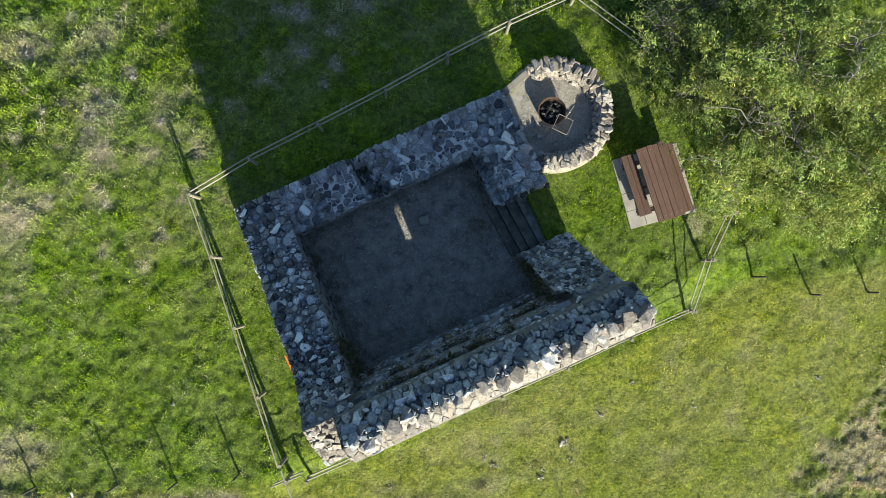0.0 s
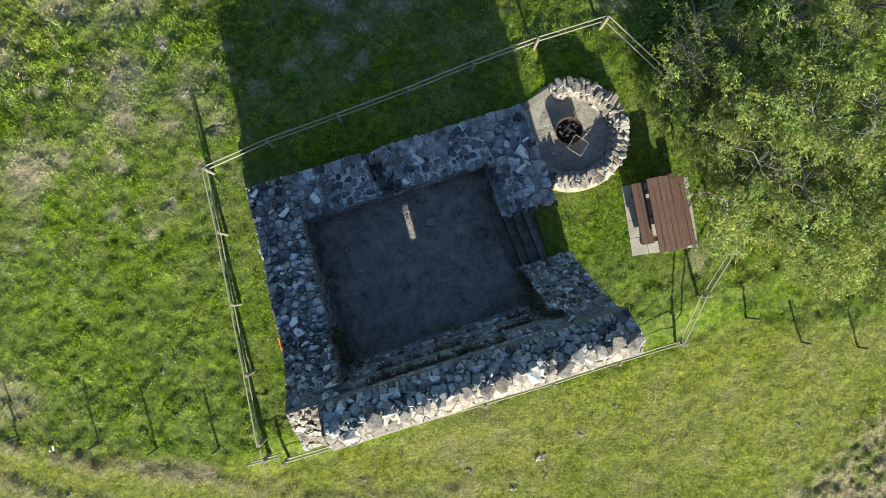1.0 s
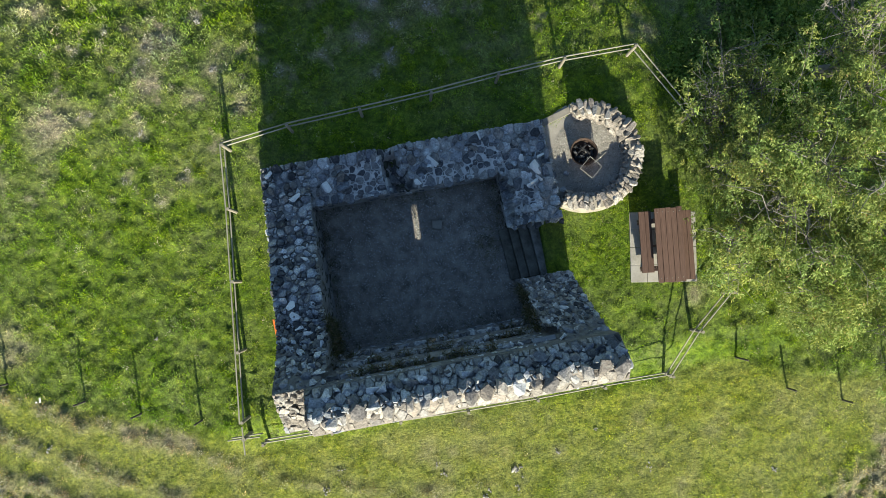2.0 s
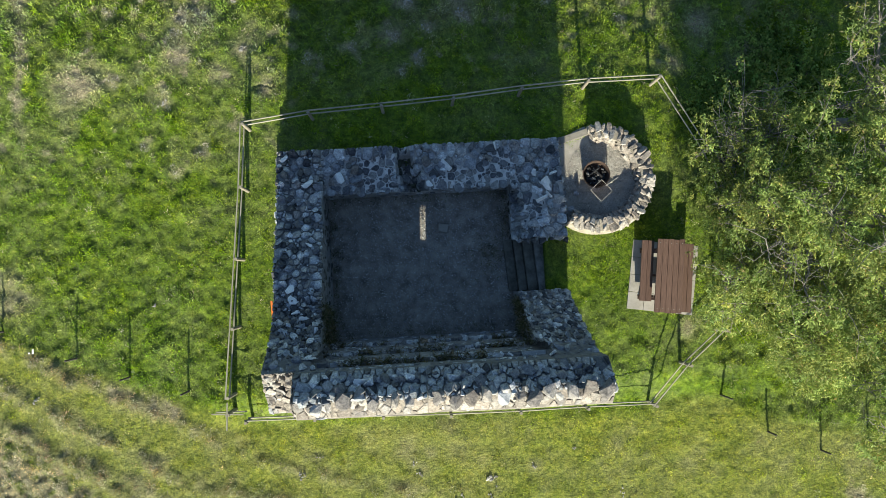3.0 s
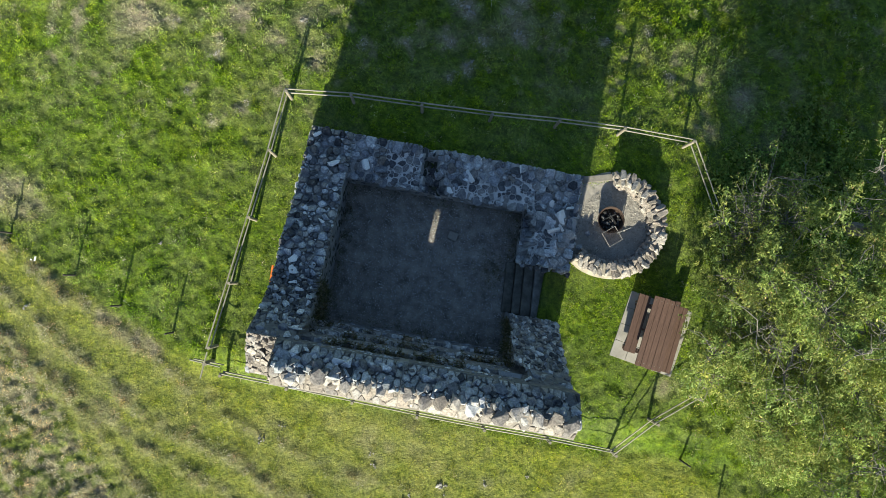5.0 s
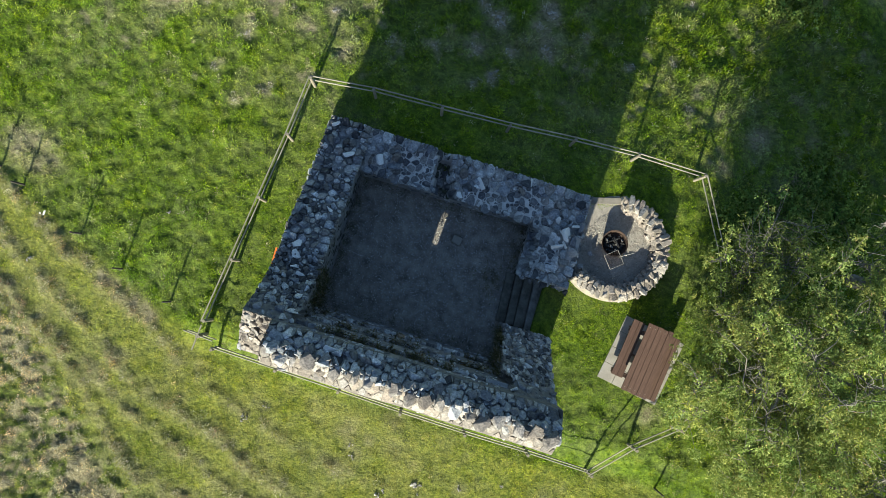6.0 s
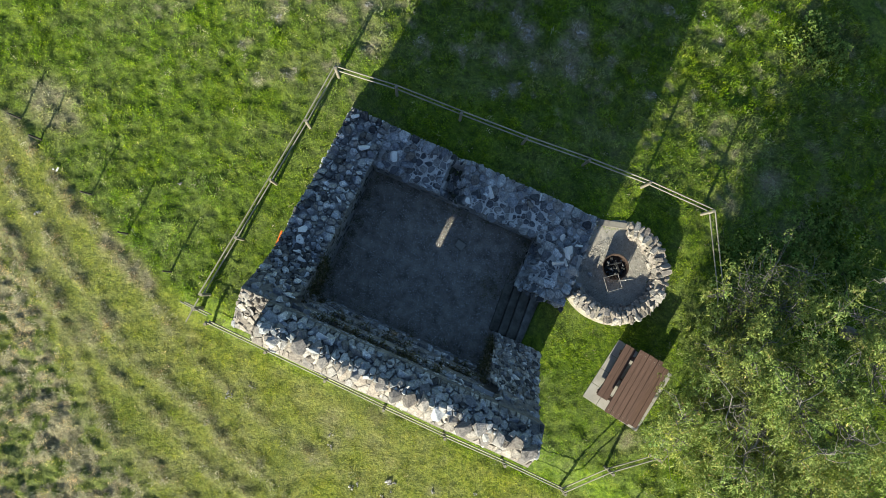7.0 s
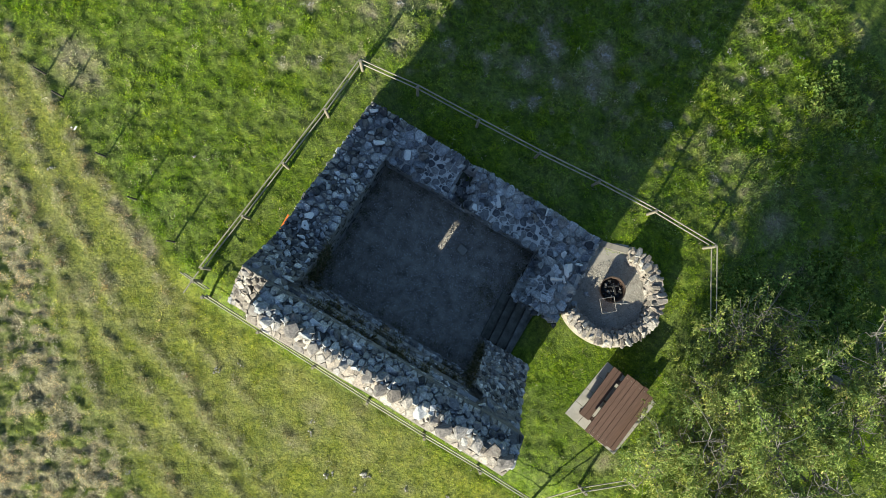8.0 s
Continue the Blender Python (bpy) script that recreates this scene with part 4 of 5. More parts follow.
# ---- fence ----
FENCES = {
    "north": [(-4.07, 3.85), (-2.48, 4.04), (-0.71, 4.15), (1.05, 4.25), (2.75, 4.40), (4.42, 4.50), (6.19, 4.51)],
    "north_east": [(6.19, 4.51), (7.19, 2.58), (7.68, 0.95), (7.78, -0.5), (7.36, -1.83)],
    "west": [(-4.74, -2.69), (-4.56, -1.05), (-4.37, 0.61), (-4.19, 2.32), (-4.07, 3.85)],
    "south": [(-4.43, -3.36), (-2.78, -3.42), (-1.11, -3.47), (0.56, -3.54), (2.26, -3.57), (3.95, -3.58), (5.66, -3.62)],
    "south_east": [(5.66, -3.62), (6.41, -2.61), (7.36, -1.83)],
}
RAILS = {"west": (0.80, 0.40)}


def fence(spots, heights, first=True, last=True):
    f = tagged(new("fence"), "weathered grey wooden pole fence round the tower ruin", "fence", "fences round the ruin")
    rng = random.Random(len(spots) * 7 + int(spots[0][0] * 10))
    for n, (x, y) in enumerate(spots):
        if (n == 0 and not first) or (n == len(spots) - 1 and not last):
            continue
        z = float(land(x, y))
        bm = bmesh.new()
        pole(bm, (x, y, z - 0.2), (x + rng.uniform(-0.01, 0.01), y + rng.uniform(-0.01, 0.01), z + 0.84), 0.042, 0.038, 9)
        part("post", bm, MAT_POST, f, smooth=False)
    for (ax, ay), (bx, by) in zip(spots, spots[1:]):
        d = Vector((bx - ax, by - ay, 0)).normalized()
        side = Vector((-d.y, d.x, 0)) * 0.06
        for h in heights:
            a = Vector((ax, ay, float(land(ax, ay)) + h + rng.uniform(-0.01, 0.01))) + side - d * 0.03
            b = Vector((bx, by, float(land(bx, by)) + h + rng.uniform(-0.01, 0.01))) + side + d * 0.03
            bm = bmesh.new()
            L = (b - a).length
            pole(bm, (0, -L / 2, 0), (0, L / 2, 0), 0.0195, 0.0155, 8)
            rail = part("rail", bm, MAT_RAIL, f)
            rail.matrix_basis = Matrix.Translation((a + b) / 2) @ (b - a).to_track_quat('Y', 'Z').to_matrix().to_4x4()
    return f


for key, spots in FENCES.items():
    fence(spots, RAILS.get(key, (0.80, 0.42)), first=key not in ("north_east", "south_east"), last=key not in ("west", "north_east"))


def turnstile(x, y):
    t = tagged(new("turnstile"), "weathered wooden cross turnstile on a post at the fence corner", "turnstile")
    z = float(land(x, y))
    bm = bmesh.new()
    pole(bm, (x, y, z - 0.2), (x, y, z + 0.86), 0.055, 0.05, 10)
    part("post", bm, MAT_POST, t)
    for dz, a, b in ((0.80, (-0.38, 0.04), (0.38, -0.01)), (0.50, (-0.36, 0.03), (0.40, 0.01)), (0.86, (-0.02, -0.36), (0.02, 0.30))):
        bm = bmesh.new()
        pole(bm, (x + a[0], y + a[1], z + dz), (x + b[0], y + b[1], z + dz), 0.019, 0.017, 8)
        part("arm", bm, MAT_RAIL, t)


turnstile(-4.80, -3.10)

STAKES = [(-11.12, -0.54), (-10.38, -0.82), (-8.58, -1.58), (-7.29, -2.12), (-5.89, -2.56), (7.50, -3.55), (8.64, -4.55), (10.06, -5.15), (11.4, -5.0)]


def stake(x, y, n):
    s = tagged(new("stake"), "thin dark wooden stake set upright in the grass", "stake", "stakes along the track")
    s.location = (x, y, float(land(x, y)) - (0.16 if x > 0 else 0.0))
    bm = bmesh.new()
    tall = 0.88 if n == 5 else 0.62
    pole(bm, (0, 0, -0.15), (0.01 * (n % 3 - 1), 0.0, tall), 0.028, 0.024, 8)
    part("shaft", bm, MAT_STAKE, s)
    bm = bmesh.new()
    pole(bm, (0.01 * (n % 3 - 1), 0, tall), (0.01 * (n % 3 - 1), 0, tall + 0.025), 0.026, 0.012, 8)
    part("tip", bm, MAT_STAKE, s)


for n, (x, y) in enumerate(STAKES):
    stake(x, y, n)

# ---- fire place ----
RING = Vector((4.74, 2.12))


def fire_ring():
    ring = tagged(new("fire_ring_wall"), "low curved fieldstone wall round the fire place", "stone ring")
    ring.location = (RING.x, RING.y, 0)
    rng = random.Random(8)

    def radius(a):
        return float(np.interp(math.degrees(a), [-140, -133, -95, -58, -5, 30, 60, 103], [1.52, 1.48, 1.36, 1.29, 1.23, 1.22, 1.27, 1.37]))

    bm = bmesh.new()
    rows = []
    for n in range(41):
        a = math.radians(-134 + 236 * n / 40)
        c, s = math.cos(a), math.sin(a)
        r = radius(a)
        rows.append([bm.verts.new((q * c + 0.012 * noise.noise((a * 9, q * 5, z * 5)), q * s, z)) for q, z in ((r + 0.05, -0.1), (r + 0.015, 0.20), (r - 0.03, 0.38), (r - 0.33, 0.40), (r - 0.37, -0.1))])
    for p, q in zip(rows, rows[1:]):
        for k in range(4):
            bm.faces.new((p[k], q[k], q[k + 1], p[k + 1]))
    bm.faces.new(rows[0])
    bm.faces.new(list(reversed(rows[-1])))
    part("rubble_core", bm, MAT_RENDER, ring, "pale lime mortar core")
    for inset, z, size, tilt, gap in ((0.09, 0.41, 0.125, 0.45, 0.150), (0.25, 0.43, 0.115, 0.1, 0.150), (0.36, 0.30, 0.10, -0.9, 0.16), (0.38, 0.15, 0.10, -1.1, 0.17), (0.39, 0.02, 0.10, -1.2, 0.17)):
        a = math.radians(-132)
        while a < math.radians(101):
            r = radius(a) - inset
            c, s = math.cos(a), math.sin(a)
            up = Vector((c * tilt, s * tilt, 1)).normalized()
            sz = size * rng.uniform(0.75, 1.15)
            ob = lay_stone(rng, ring, (r * c, r * s, z + rng.uniform(-0.03, 0.03)), up, sz, WARM, 0.48, 1.0)
            if tilt > 0:
                place = ob.matrix_basis.translation.copy()
                ob.matrix_basis = Matrix.LocRotScale(place, Euler((rng.uniform(-0.3, 0.3), 0.35 * tilt + rng.uniform(-0.2, 0.2), a + rng.uniform(-0.4, 0.4))), (1.15 * sz, 0.82 * sz, 0.9 * sz))
            a += gap * rng.uniform(0.8, 1.15) / r
    for end in (-133, 101.5):
        a = math.radians(end)
        c, s = math.cos(a), math.sin(a)
        for inset, z in ((0.06, 0.08), (0.20, 0.07), (0.32, 0.08), (0.10, 0.24), (0.27, 0.25), (0.12, 0.40), (0.26, 0.41)):
            r = radius(a) - inset
            out = Vector((-s, c, 0.25)) if end > 0 else Vector((s, -c, 0.25))
            lay_stone(rng, ring, (r * c, r * s, z), out.normalized(), 0.10 * rng.uniform(0.8, 1.15), WARM, 0.5)
    return ring


fire_ring()


def gravel_yard():
    bm = bmesh.new()
    mid = bm.verts.new((RING.x, RING.y, 0.02))
    edge = []
    for n in range(48):
        a = 2 * math.pi * n / 48
        r = 1.02 if not 100 < math.degrees(a) < 226 else min(1.12 / max(0.1, -math.cos(a)), 1.42)
        edge.append(bm.verts.new((RING.x + r * math.cos(a), RING.y + r * math.sin(a), 0.012)))
    for n in range(48):
        bm.faces.new((mid, edge[n], edge[(n + 1) % 48]))
    bmesh.ops.subdivide_edges(bm, edges=bm.edges, cuts=3, use_grid_fill=True)
    for v in bm.verts:
        v.co.z += 0.012 * noise.noise(v.co * 7)
    ob = part("gravel_bed", bm, MAT_GRAVEL, None, smooth=True)
    tagged(ob, "pale gravel bed inside the stone fire ring", "gravel", kind="structure")
    rng = random.Random(5)
    bits = Rubble()
    for _ in range(5200):
        a, r = rng.uniform(0, 6.283), 0.98 * math.sqrt(rng.random())
        bits.add(rng, GRIT, (RING.x + r * math.cos(a), RING.y + r * math.sin(a), 0.018), (0, 0, 1), rng.choice((0.010, 0.013, 0.017)), 0.4)
    bits.done("loose_gravel", ob, MAT_PEBBLE, "loose pale gravel")
    bm = bmesh.new()
    box(bm, (1.15, 0.17, 0.12), pose(4.12, 3.27, -0.015, rz=16), 0.012)
    tagged(part("kerb_slab", bm, MAT_KERB, None), "grey concrete kerb slab beside the tower wall", "kerb", kind="structure")


gravel_yard()


def fire_bowl():
    bowl = tagged(new("fire_bowl"), "round rusty iron fire bowl full of charcoal", "fire bowl")
    bowl.location = (4.53, 2.22, 0.02)
    bm = bmesh.new()
    rings = []
    for r, z in ((0.27, 0.0), (0.30, 0.12), (0.335, 0.30), (0.345, 0.31), (0.325, 0.305), (0.29, 0.14), (0.26, 0.10)):
        rings.append([bm.verts.new((r * math.cos(2 * math.pi * n / 36), r * math.sin(2 * math.pi * n / 36), z)) for n in range(36)])
    for p, q in zip(rings, rings[1:]):
        for n in range(36):
            bm.faces.new((p[n], p[(n + 1) % 36], q[(n + 1) % 36], q[n]))
    bm.faces.new(list(reversed(rings[0])))
    bm.faces.new(rings[-1])
    part("shell", bm, MAT_IRON, bowl, "rusty iron shell")
    rng = random.Random(3)
    for n in range(70):
        a, r = rng.uniform(0, 6.283), 0.26 * math.sqrt(rng.random())
        lump = new("charcoal_lump", COAL[n % len(COAL)])
        lump.matrix_basis = Matrix.LocRotScale((r * math.cos(a), r * math.sin(a), 0.13 + rng.uniform(0, 0.08)), Euler((rng.random() * 6, rng.random() * 6, rng.random() * 6)), [rng.uniform(0.03, 0.06)] * 3)
        lump.parent = bowl
    bm = bmesh.new()
    for a, off, reach in ((0.6, 0.09, 0.19), (2.3, -0.07, 0.16)):
        mid = Vector((-math.sin(a) * off, math.cos(a) * off, 0.22))
        way = Vector((math.cos(a), math.sin(a), 0.05)) * reach
        pole(bm, mid - way, mid + way, 0.026, 0.018, 7, 0.005)
    part("burnt_log", bm, MAT_COAL, bowl, "burnt black logs")
    return bowl


COAL = [stone_mesh("charcoal", MAT_ASH if s == 2 else MAT_COAL, 10, 0.7, 130 + s) for s in range(4)]
fire_bowl()


def grill_stand():
    g = tagged(new("grill_stand"), "square steel grill frame on a bent iron stand", "grill stand")
    g.location = (4.60, 1.80, 0.02)
    size, z, turn = 0.38, 0.42, math.radians(-5)
    corners = [Vector((math.cos(turn + k * math.pi / 2), math.sin(turn + k * math.pi / 2), 0)) * size / math.sqrt(2) for k in range(4)]
    for k in range(4):
        bm = bmesh.new()
        pole(bm, corners[k] + Vector((0, 0, z)), corners[(k + 1) % 4] + Vector((0, 0, z)), 0.008, 0.008, 6)
        part("side_bar", bm, MAT_STEEL, g)
    for k in range(-6, 7):
        a = corners[0].lerp(corners[1], 0.5 + k / 14) + Vector((0, 0, z))
        b = corners[3].lerp(corners[2], 0.5 + k / 14) + Vector((0, 0, z))
        bm = bmesh.new()
        pole(bm, a, b, 0.0022, 0.0022, 4)
        part("wire", bm, MAT_IRON, g)
    bm = bmesh.new()
    pole(bm, (0.42, 0.30, 0.46), (0.10, 0.10, z), 0.010, 0.010, 6)
    part("handle", bm, MAT_STEEL, g)
    bm = bmesh.new()
    pole(bm, (0.26, 0.20, 0.44), (0.26, 0.20, -0.02), 0.014, 0.014, 6)
    part("upright", bm, MAT_STEEL, g)
    bm = bmesh.new()
    bmesh.ops.create_uvsphere(bm, u_segments=10, v_segments=6, radius=0.028, matrix=pose(0.26, 0.20, 0.46))
    part("knob", bm, MAT_STEEL, g)


grill_stand()

# ---- picnic table on its slabs ----
PAD = pose(6.11, -0.45, -0.015, rz=-9.5)


def slab_pad():
    pad = tagged(new("slab_pad"), "pale concrete slab paving under the picnic table", "paving", kind="structure")
    pad.matrix_basis = PAD
    for i in range(4):
        for j in range(4):
            bm = bmesh.new()
            box(bm, (0.412, 0.432, 0.08), pose((i - 1.5) * 0.42, (j - 1.5) * 0.44, 0.0, 0.4 * (i % 2), 0.3 * (j % 2)), 0.008)
            part("slab", bm, MAT_CONCRETE, pad)


slab_pad()


def picnic_table():
    t = tagged(new("picnic_table"), "brown stained plank picnic table with attached benches", "picnic table")
    t.matrix_basis = pose(6.045, -0.41, 0.04, rz=-7.0)
    rng = random.Random(4)
    L = 1.80
    for k in range(5):
        bm = bmesh.new()
        box(bm, (0.128, L + rng.uniform(-0.015, 0.015), 0.042), None, 0.005)
        plank = part("top_plank", bm, MAT_BROWN, t)
        plank.matrix_basis = pose((k - 2) * 0.135, rng.uniform(-0.01, 0.01), 0.73, 0, rng.uniform(-0.6, 0.6), rng.uniform(-0.25, 0.25))
        for e in (-1, 1):
            bm = bmesh.new()
            pole(bm, (0, e * 0.80, 0.018), (0, e * 0.80, 0.026), 0.011, 0.009, 8)
            part("bolt", bm, MAT_STEEL, plank)
    for e in (-1, 1):
        for k in range(2):
            bm = bmesh.new()
            box(bm, (0.148 if e < 0 else 0.120, 1.50 if e < 0 else L - 0.1, 0.042), None, 0.005)
            part("bench_plank", bm, MAT_BROWN, t).matrix_basis = pose(e * (0.475 + 0.127 * k) if e > 0 else -0.405 - 0.153 * k, 0.10 if e < 0 else -0.02, 0.43, 0, 0, rng.uniform(-0.2, 0.2))
    bm = bmesh.new()
    box(bm, (1.10, 0.045, 0.16), pose(0, 0.0, 0.33), 0.004)
    part("middle_bearer", bm, MAT_BROWN, t)
    for y in (-0.58, 0.58):
        for e in (-1, 1):
            bm = bmesh.new()
            box(bm, (0.045, 0.07, 0.86), pose(e * 0.34, y, 0.36, ry=-e * 26), 0.004)
            part("leg", bm, MAT_BROWN, t)
        bm = bmesh.new()
        box(bm, (1.20, 0.045, 0.27), pose(0, y + 0.06, 0.27), 0.004)
        part("bench_bearer", bm, MAT_BROWN, t)
        bm = bmesh.new()
        box(bm, (0.66, 0.05, 0.08), pose(0, y + 0.06, 0.665), 0.004)
        part("top_bearer", bm, MAT_BROWN, t)


picnic_table()


# ---- trees ----
def tube(verts, faces, pts, r0, r1, sides=6):
    base = len(verts)
    n = len(pts)
    for k, p in enumerate(pts):
        d = (pts[min(k + 1, n - 1)] - pts[max(k - 1, 0)]).normalized()
        q = d.to_track_quat('Z', 'Y')
        r = r0 + (r1 - r0) * k / (n - 1)
        for s in range(sides):
            a = 2 * math.pi * s / sides
            verts.append(p + q @ Vector((r * math.cos(a), r * math.sin(a), 0)))
    for k in range(n - 1):
        for s in range(sides):
            a, b = base + k * sides + s, base + k * sides + (s + 1) % sides
            faces.append((a, b, b + sides, a + sides))


def bent(rng, a, b, n, sway):
    out = []
    off = Vector((0, 0, 0))
    for k in range(n + 1):
        t = k / n
        if 0 < k:
            off = off + Vector((rng.gauss(0, sway), rng.gauss(0, sway), rng.gauss(0, sway * 0.6)))
        out.append(a.lerp(b, t) + off + Vector((0, 0, 0.18 * (b - a).length * math.sin(math.pi * t) * 0.5)))
    return out


def leaf_mesh(name, spots, mat, length, width, seed, spread, per, dry=0.018, droop=0.5):
    """Many small leaves about the given spots, each folded along its spine."""
    rs = np.random.RandomState(seed)
    c = np.repeat(np.array([list(p) for p in spots]), per, axis=0)
    n = len(c)
    # leaves stand in rosettes of seven
    c = c + np.repeat(rs.normal(0, 1, (n // 7 + 1, 3)), 7, axis=0)[:n] * np.array([spread, spread, spread * 0.7]) + rs.normal(0, 0.028, (n, 3))
    az, tip = rs.uniform(0, 2 * np.pi, n), rs.normal(-droop, 0.5, n)
    d = np.stack([np.cos(az) * np.cos(tip), np.sin(az) * np.cos(tip), np.sin(tip)], -1)
    up = np.stack([rs.normal(0, 0.45, n), rs.normal(0, 0.45, n), np.ones(n)], -1)
    side = np.cross(d, up)
    side /= np.linalg.norm(side, axis=1, keepdims=True)
    nor = np.cross(side, d)
    L = length * rs.uniform(0.6, 1.3, (n, 1))
    W = width * rs.uniform(0.7, 1.25, (n, 1))
    base, end = c, c + d * L - np.array([0, 0, 1]) * L * 0.12
    mid = c + d * L * 0.45
    v = np.stack([base, mid - side * W + nor * W * 0.35, mid + side * W + nor * W * 0.35, end], 1).reshape(-1, 3)
    k = np.arange(n)[:, None] * 4
    f = np.concatenate([k + [0, 3, 1], k + [0, 2, 3]], 1).reshape(-1, 3)
    me = bpy.data.meshes.new(name)
    me.vertices.add(len(v))
    me.vertices.foreach_set("co", v.reshape(-1))
    me.loops.add(f.size)
    me.loops.foreach_set("vertex_index", f.reshape(-1))
    me.polygons.add(len(f))
    me.polygons.foreach_set("loop_start", np.arange(len(f)) * 3)
    me.update(calc_edges=True)
    me.materials.append(mat)
    at = me.attributes.new("dry", 'FLOAT', 'POINT')
    at.data.foreach_set("value", np.repeat((rs.uniform(0, 1, n) < dry) * 0.8, 4))
    light = np.repeat(np.clip(rs.normal(1.72, 0.42, len(spots)), 0.7, 2.9), per)
    gold = np.repeat(np.clip(rs.normal(0.0, 0.07, len(spots)), -0.2, 0.25), per)
    col = me.attributes.new("tone", 'FLOAT_COLOR', 'POINT')
    col.data.foreach_set("color", np.repeat(np.stack([light * (1.11 + gold), light * 0.98, light * (1.0 - gold), np.ones(n)], -1), 4, axis=0).reshape(-1))
    return me


def tree(x, y, height, spread, seed, limbs=9, lean=(0, 0), per=56):
    rng = random.Random(seed)
    z = float(land(x, y))
    t = tagged(new("tree"), "broad leafy tree with pale grey branches and narrow green leaves", "tree", "trees beside the ruin")
    t.location = (x, y, z)
    v, f = [], []
    fork = Vector((lean[0] * 0.2, lean[1] * 0.2, height * 0.28))
    tube(v, f, bent(rng, Vector((0, 0, -0.2)), fork, 5, 0.03), 0.20, 0.14, 10)
    part_trunk = new("trunk", mesh_from("trunk", v, f, MAT_BARK, True))
    part_trunk.parent = t
    ends = []
    for k in range(limbs):
        a = 2 * math.pi * (k + rng.uniform(-0.3, 0.3)) / limbs
        out = spread * rng.uniform(0.55, 0.92) if k % 3 else spread * 0.3
        up = height * (rng.uniform(0.62, 0.86) if k % 3 else rng.uniform(0.85, 0.98))
        end = Vector((lean[0] + out * math.cos(a), lean[1] + out * math.sin(a), up))
        v, f = [], []
        pts = bent(rng, fork, end, 7, 0.07)
        tube(v, f, pts, 0.062, 0.012, 7)
        for p in pts[3:]:
            for _ in range(3):
                d = Vector((rng.gauss(0, 1), rng.gauss(0, 1), rng.gauss(0.25, 0.6))).normalized() * rng.uniform(0.35, 0.85)
                q = p + d
                sub = bent(rng, p, q, 4, 0.08)
                tube(v, f, sub, 0.013, 0.005, 5)
                ends.extend([sub[3], sub[4]])
                for _ in range(1):
                    s = sub[3] + Vector((rng.gauss(0, 0.32), rng.gauss(0, 0.32), rng.gauss(0.05, 0.2)))
                    tube(v, f, [sub[3], sub[3].lerp(s, 0.5) + Vector((0, 0, 0.03)), s], 0.007, 0.004, 4)
                    ends.append(s)
        for _ in range(2):
            p = pts[rng.randint(4, 7)]
            for _ in range(4):
                q = p + Vector((rng.gauss(0, 0.24), rng.gauss(0, 0.24), rng.uniform(0.14, 0.40)))
                tube(v, f, bent(rng, p, q, 5, 0.07), 0.009, 0.005, 4)
        limb = new("limb", mesh_from("limb", v, f, MAT_BARK, True))
        limb.parent = t
    # the outer shell of the crown, closed over the limbs but uneven
    for _ in range(round(95 * spread ** 2) if per > 25 else 80):
        a, q = rng.uniform(0, 6.283), math.sqrt(rng.uniform(0, 0.92))
        shell = height * (0.93 - 0.20 * q * q) + rng.gauss(0, 0.13)
        p = Vector((lean[0] + q * spread * math.cos(a), lean[1] + q * spread * math.sin(a), shell))
        ends.append(p)
    # boughs stand apart, with gaps that let the sun through
    ends = [p for p in ends if noise.noise((p.x * 1.25 + seed, p.y * 1.25, p.z * 0.9)) > (-0.02 if spread > 2 else -0.3)]
    crown = new("crown", leaf_mesh("crown", ends, MAT_LEAF, 0.082, 0.0132, seed, 0.105, round(per * 1.75), droop=0.2))
    crown.parent = t
    tagged(crown, "crown of narrow green and yellowing leaves", kind="stuff")
    return t


tree(9.35, 0.7, 4.0, 2.5, 31, 12, per=44)
tree(11.0, 3.2, 4.3, 2.6, 32, 12, per=20)
tree(8.2, 2.7, 1.7, 1.2, 37, 7, per=11)
tree(11.2, -2.2, 4.0, 3.0, 33, 11, per=40)
tree(14.2, 0.8, 4.4, 3.2, 34, 9, per=12)
tree(7.85, 1.4, 1.75, 1.25, 35, 6, per=24)
tree(7.95, -0.5, 2.3, 1.35, 36, 6, per=38)
tree(9.2, -1.9, 2.6, 1.5, 38, 6, per=30)


# ---- grass ----
def trodden(x, y):
    """True where stone, gravel or paving leaves no grass."""
    tower = (x > XW - 0.05) & (x < XE + 0.02) & (y > YS - 0.02) & (y < YN + 0.02)
    a = np.degrees(np.arctan2(y - RING.y, x - RING.x))
    yard = np.hypot(x - RING.x, y - RING.y) < np.where((a > 103) | (a < -134), 1.15, 1.3)
    c, s_ = math.cos(math.radians(9.5)), math.sin(math.radians(9.5))
    px, py = (x - 6.11) * c - (y + 0.45) * s_, (x - 6.11) * s_ + (y + 0.45) * c
    pad = (np.abs(px) < 0.85) & (np.abs(py) < 0.89)
    return tower | yard | pad


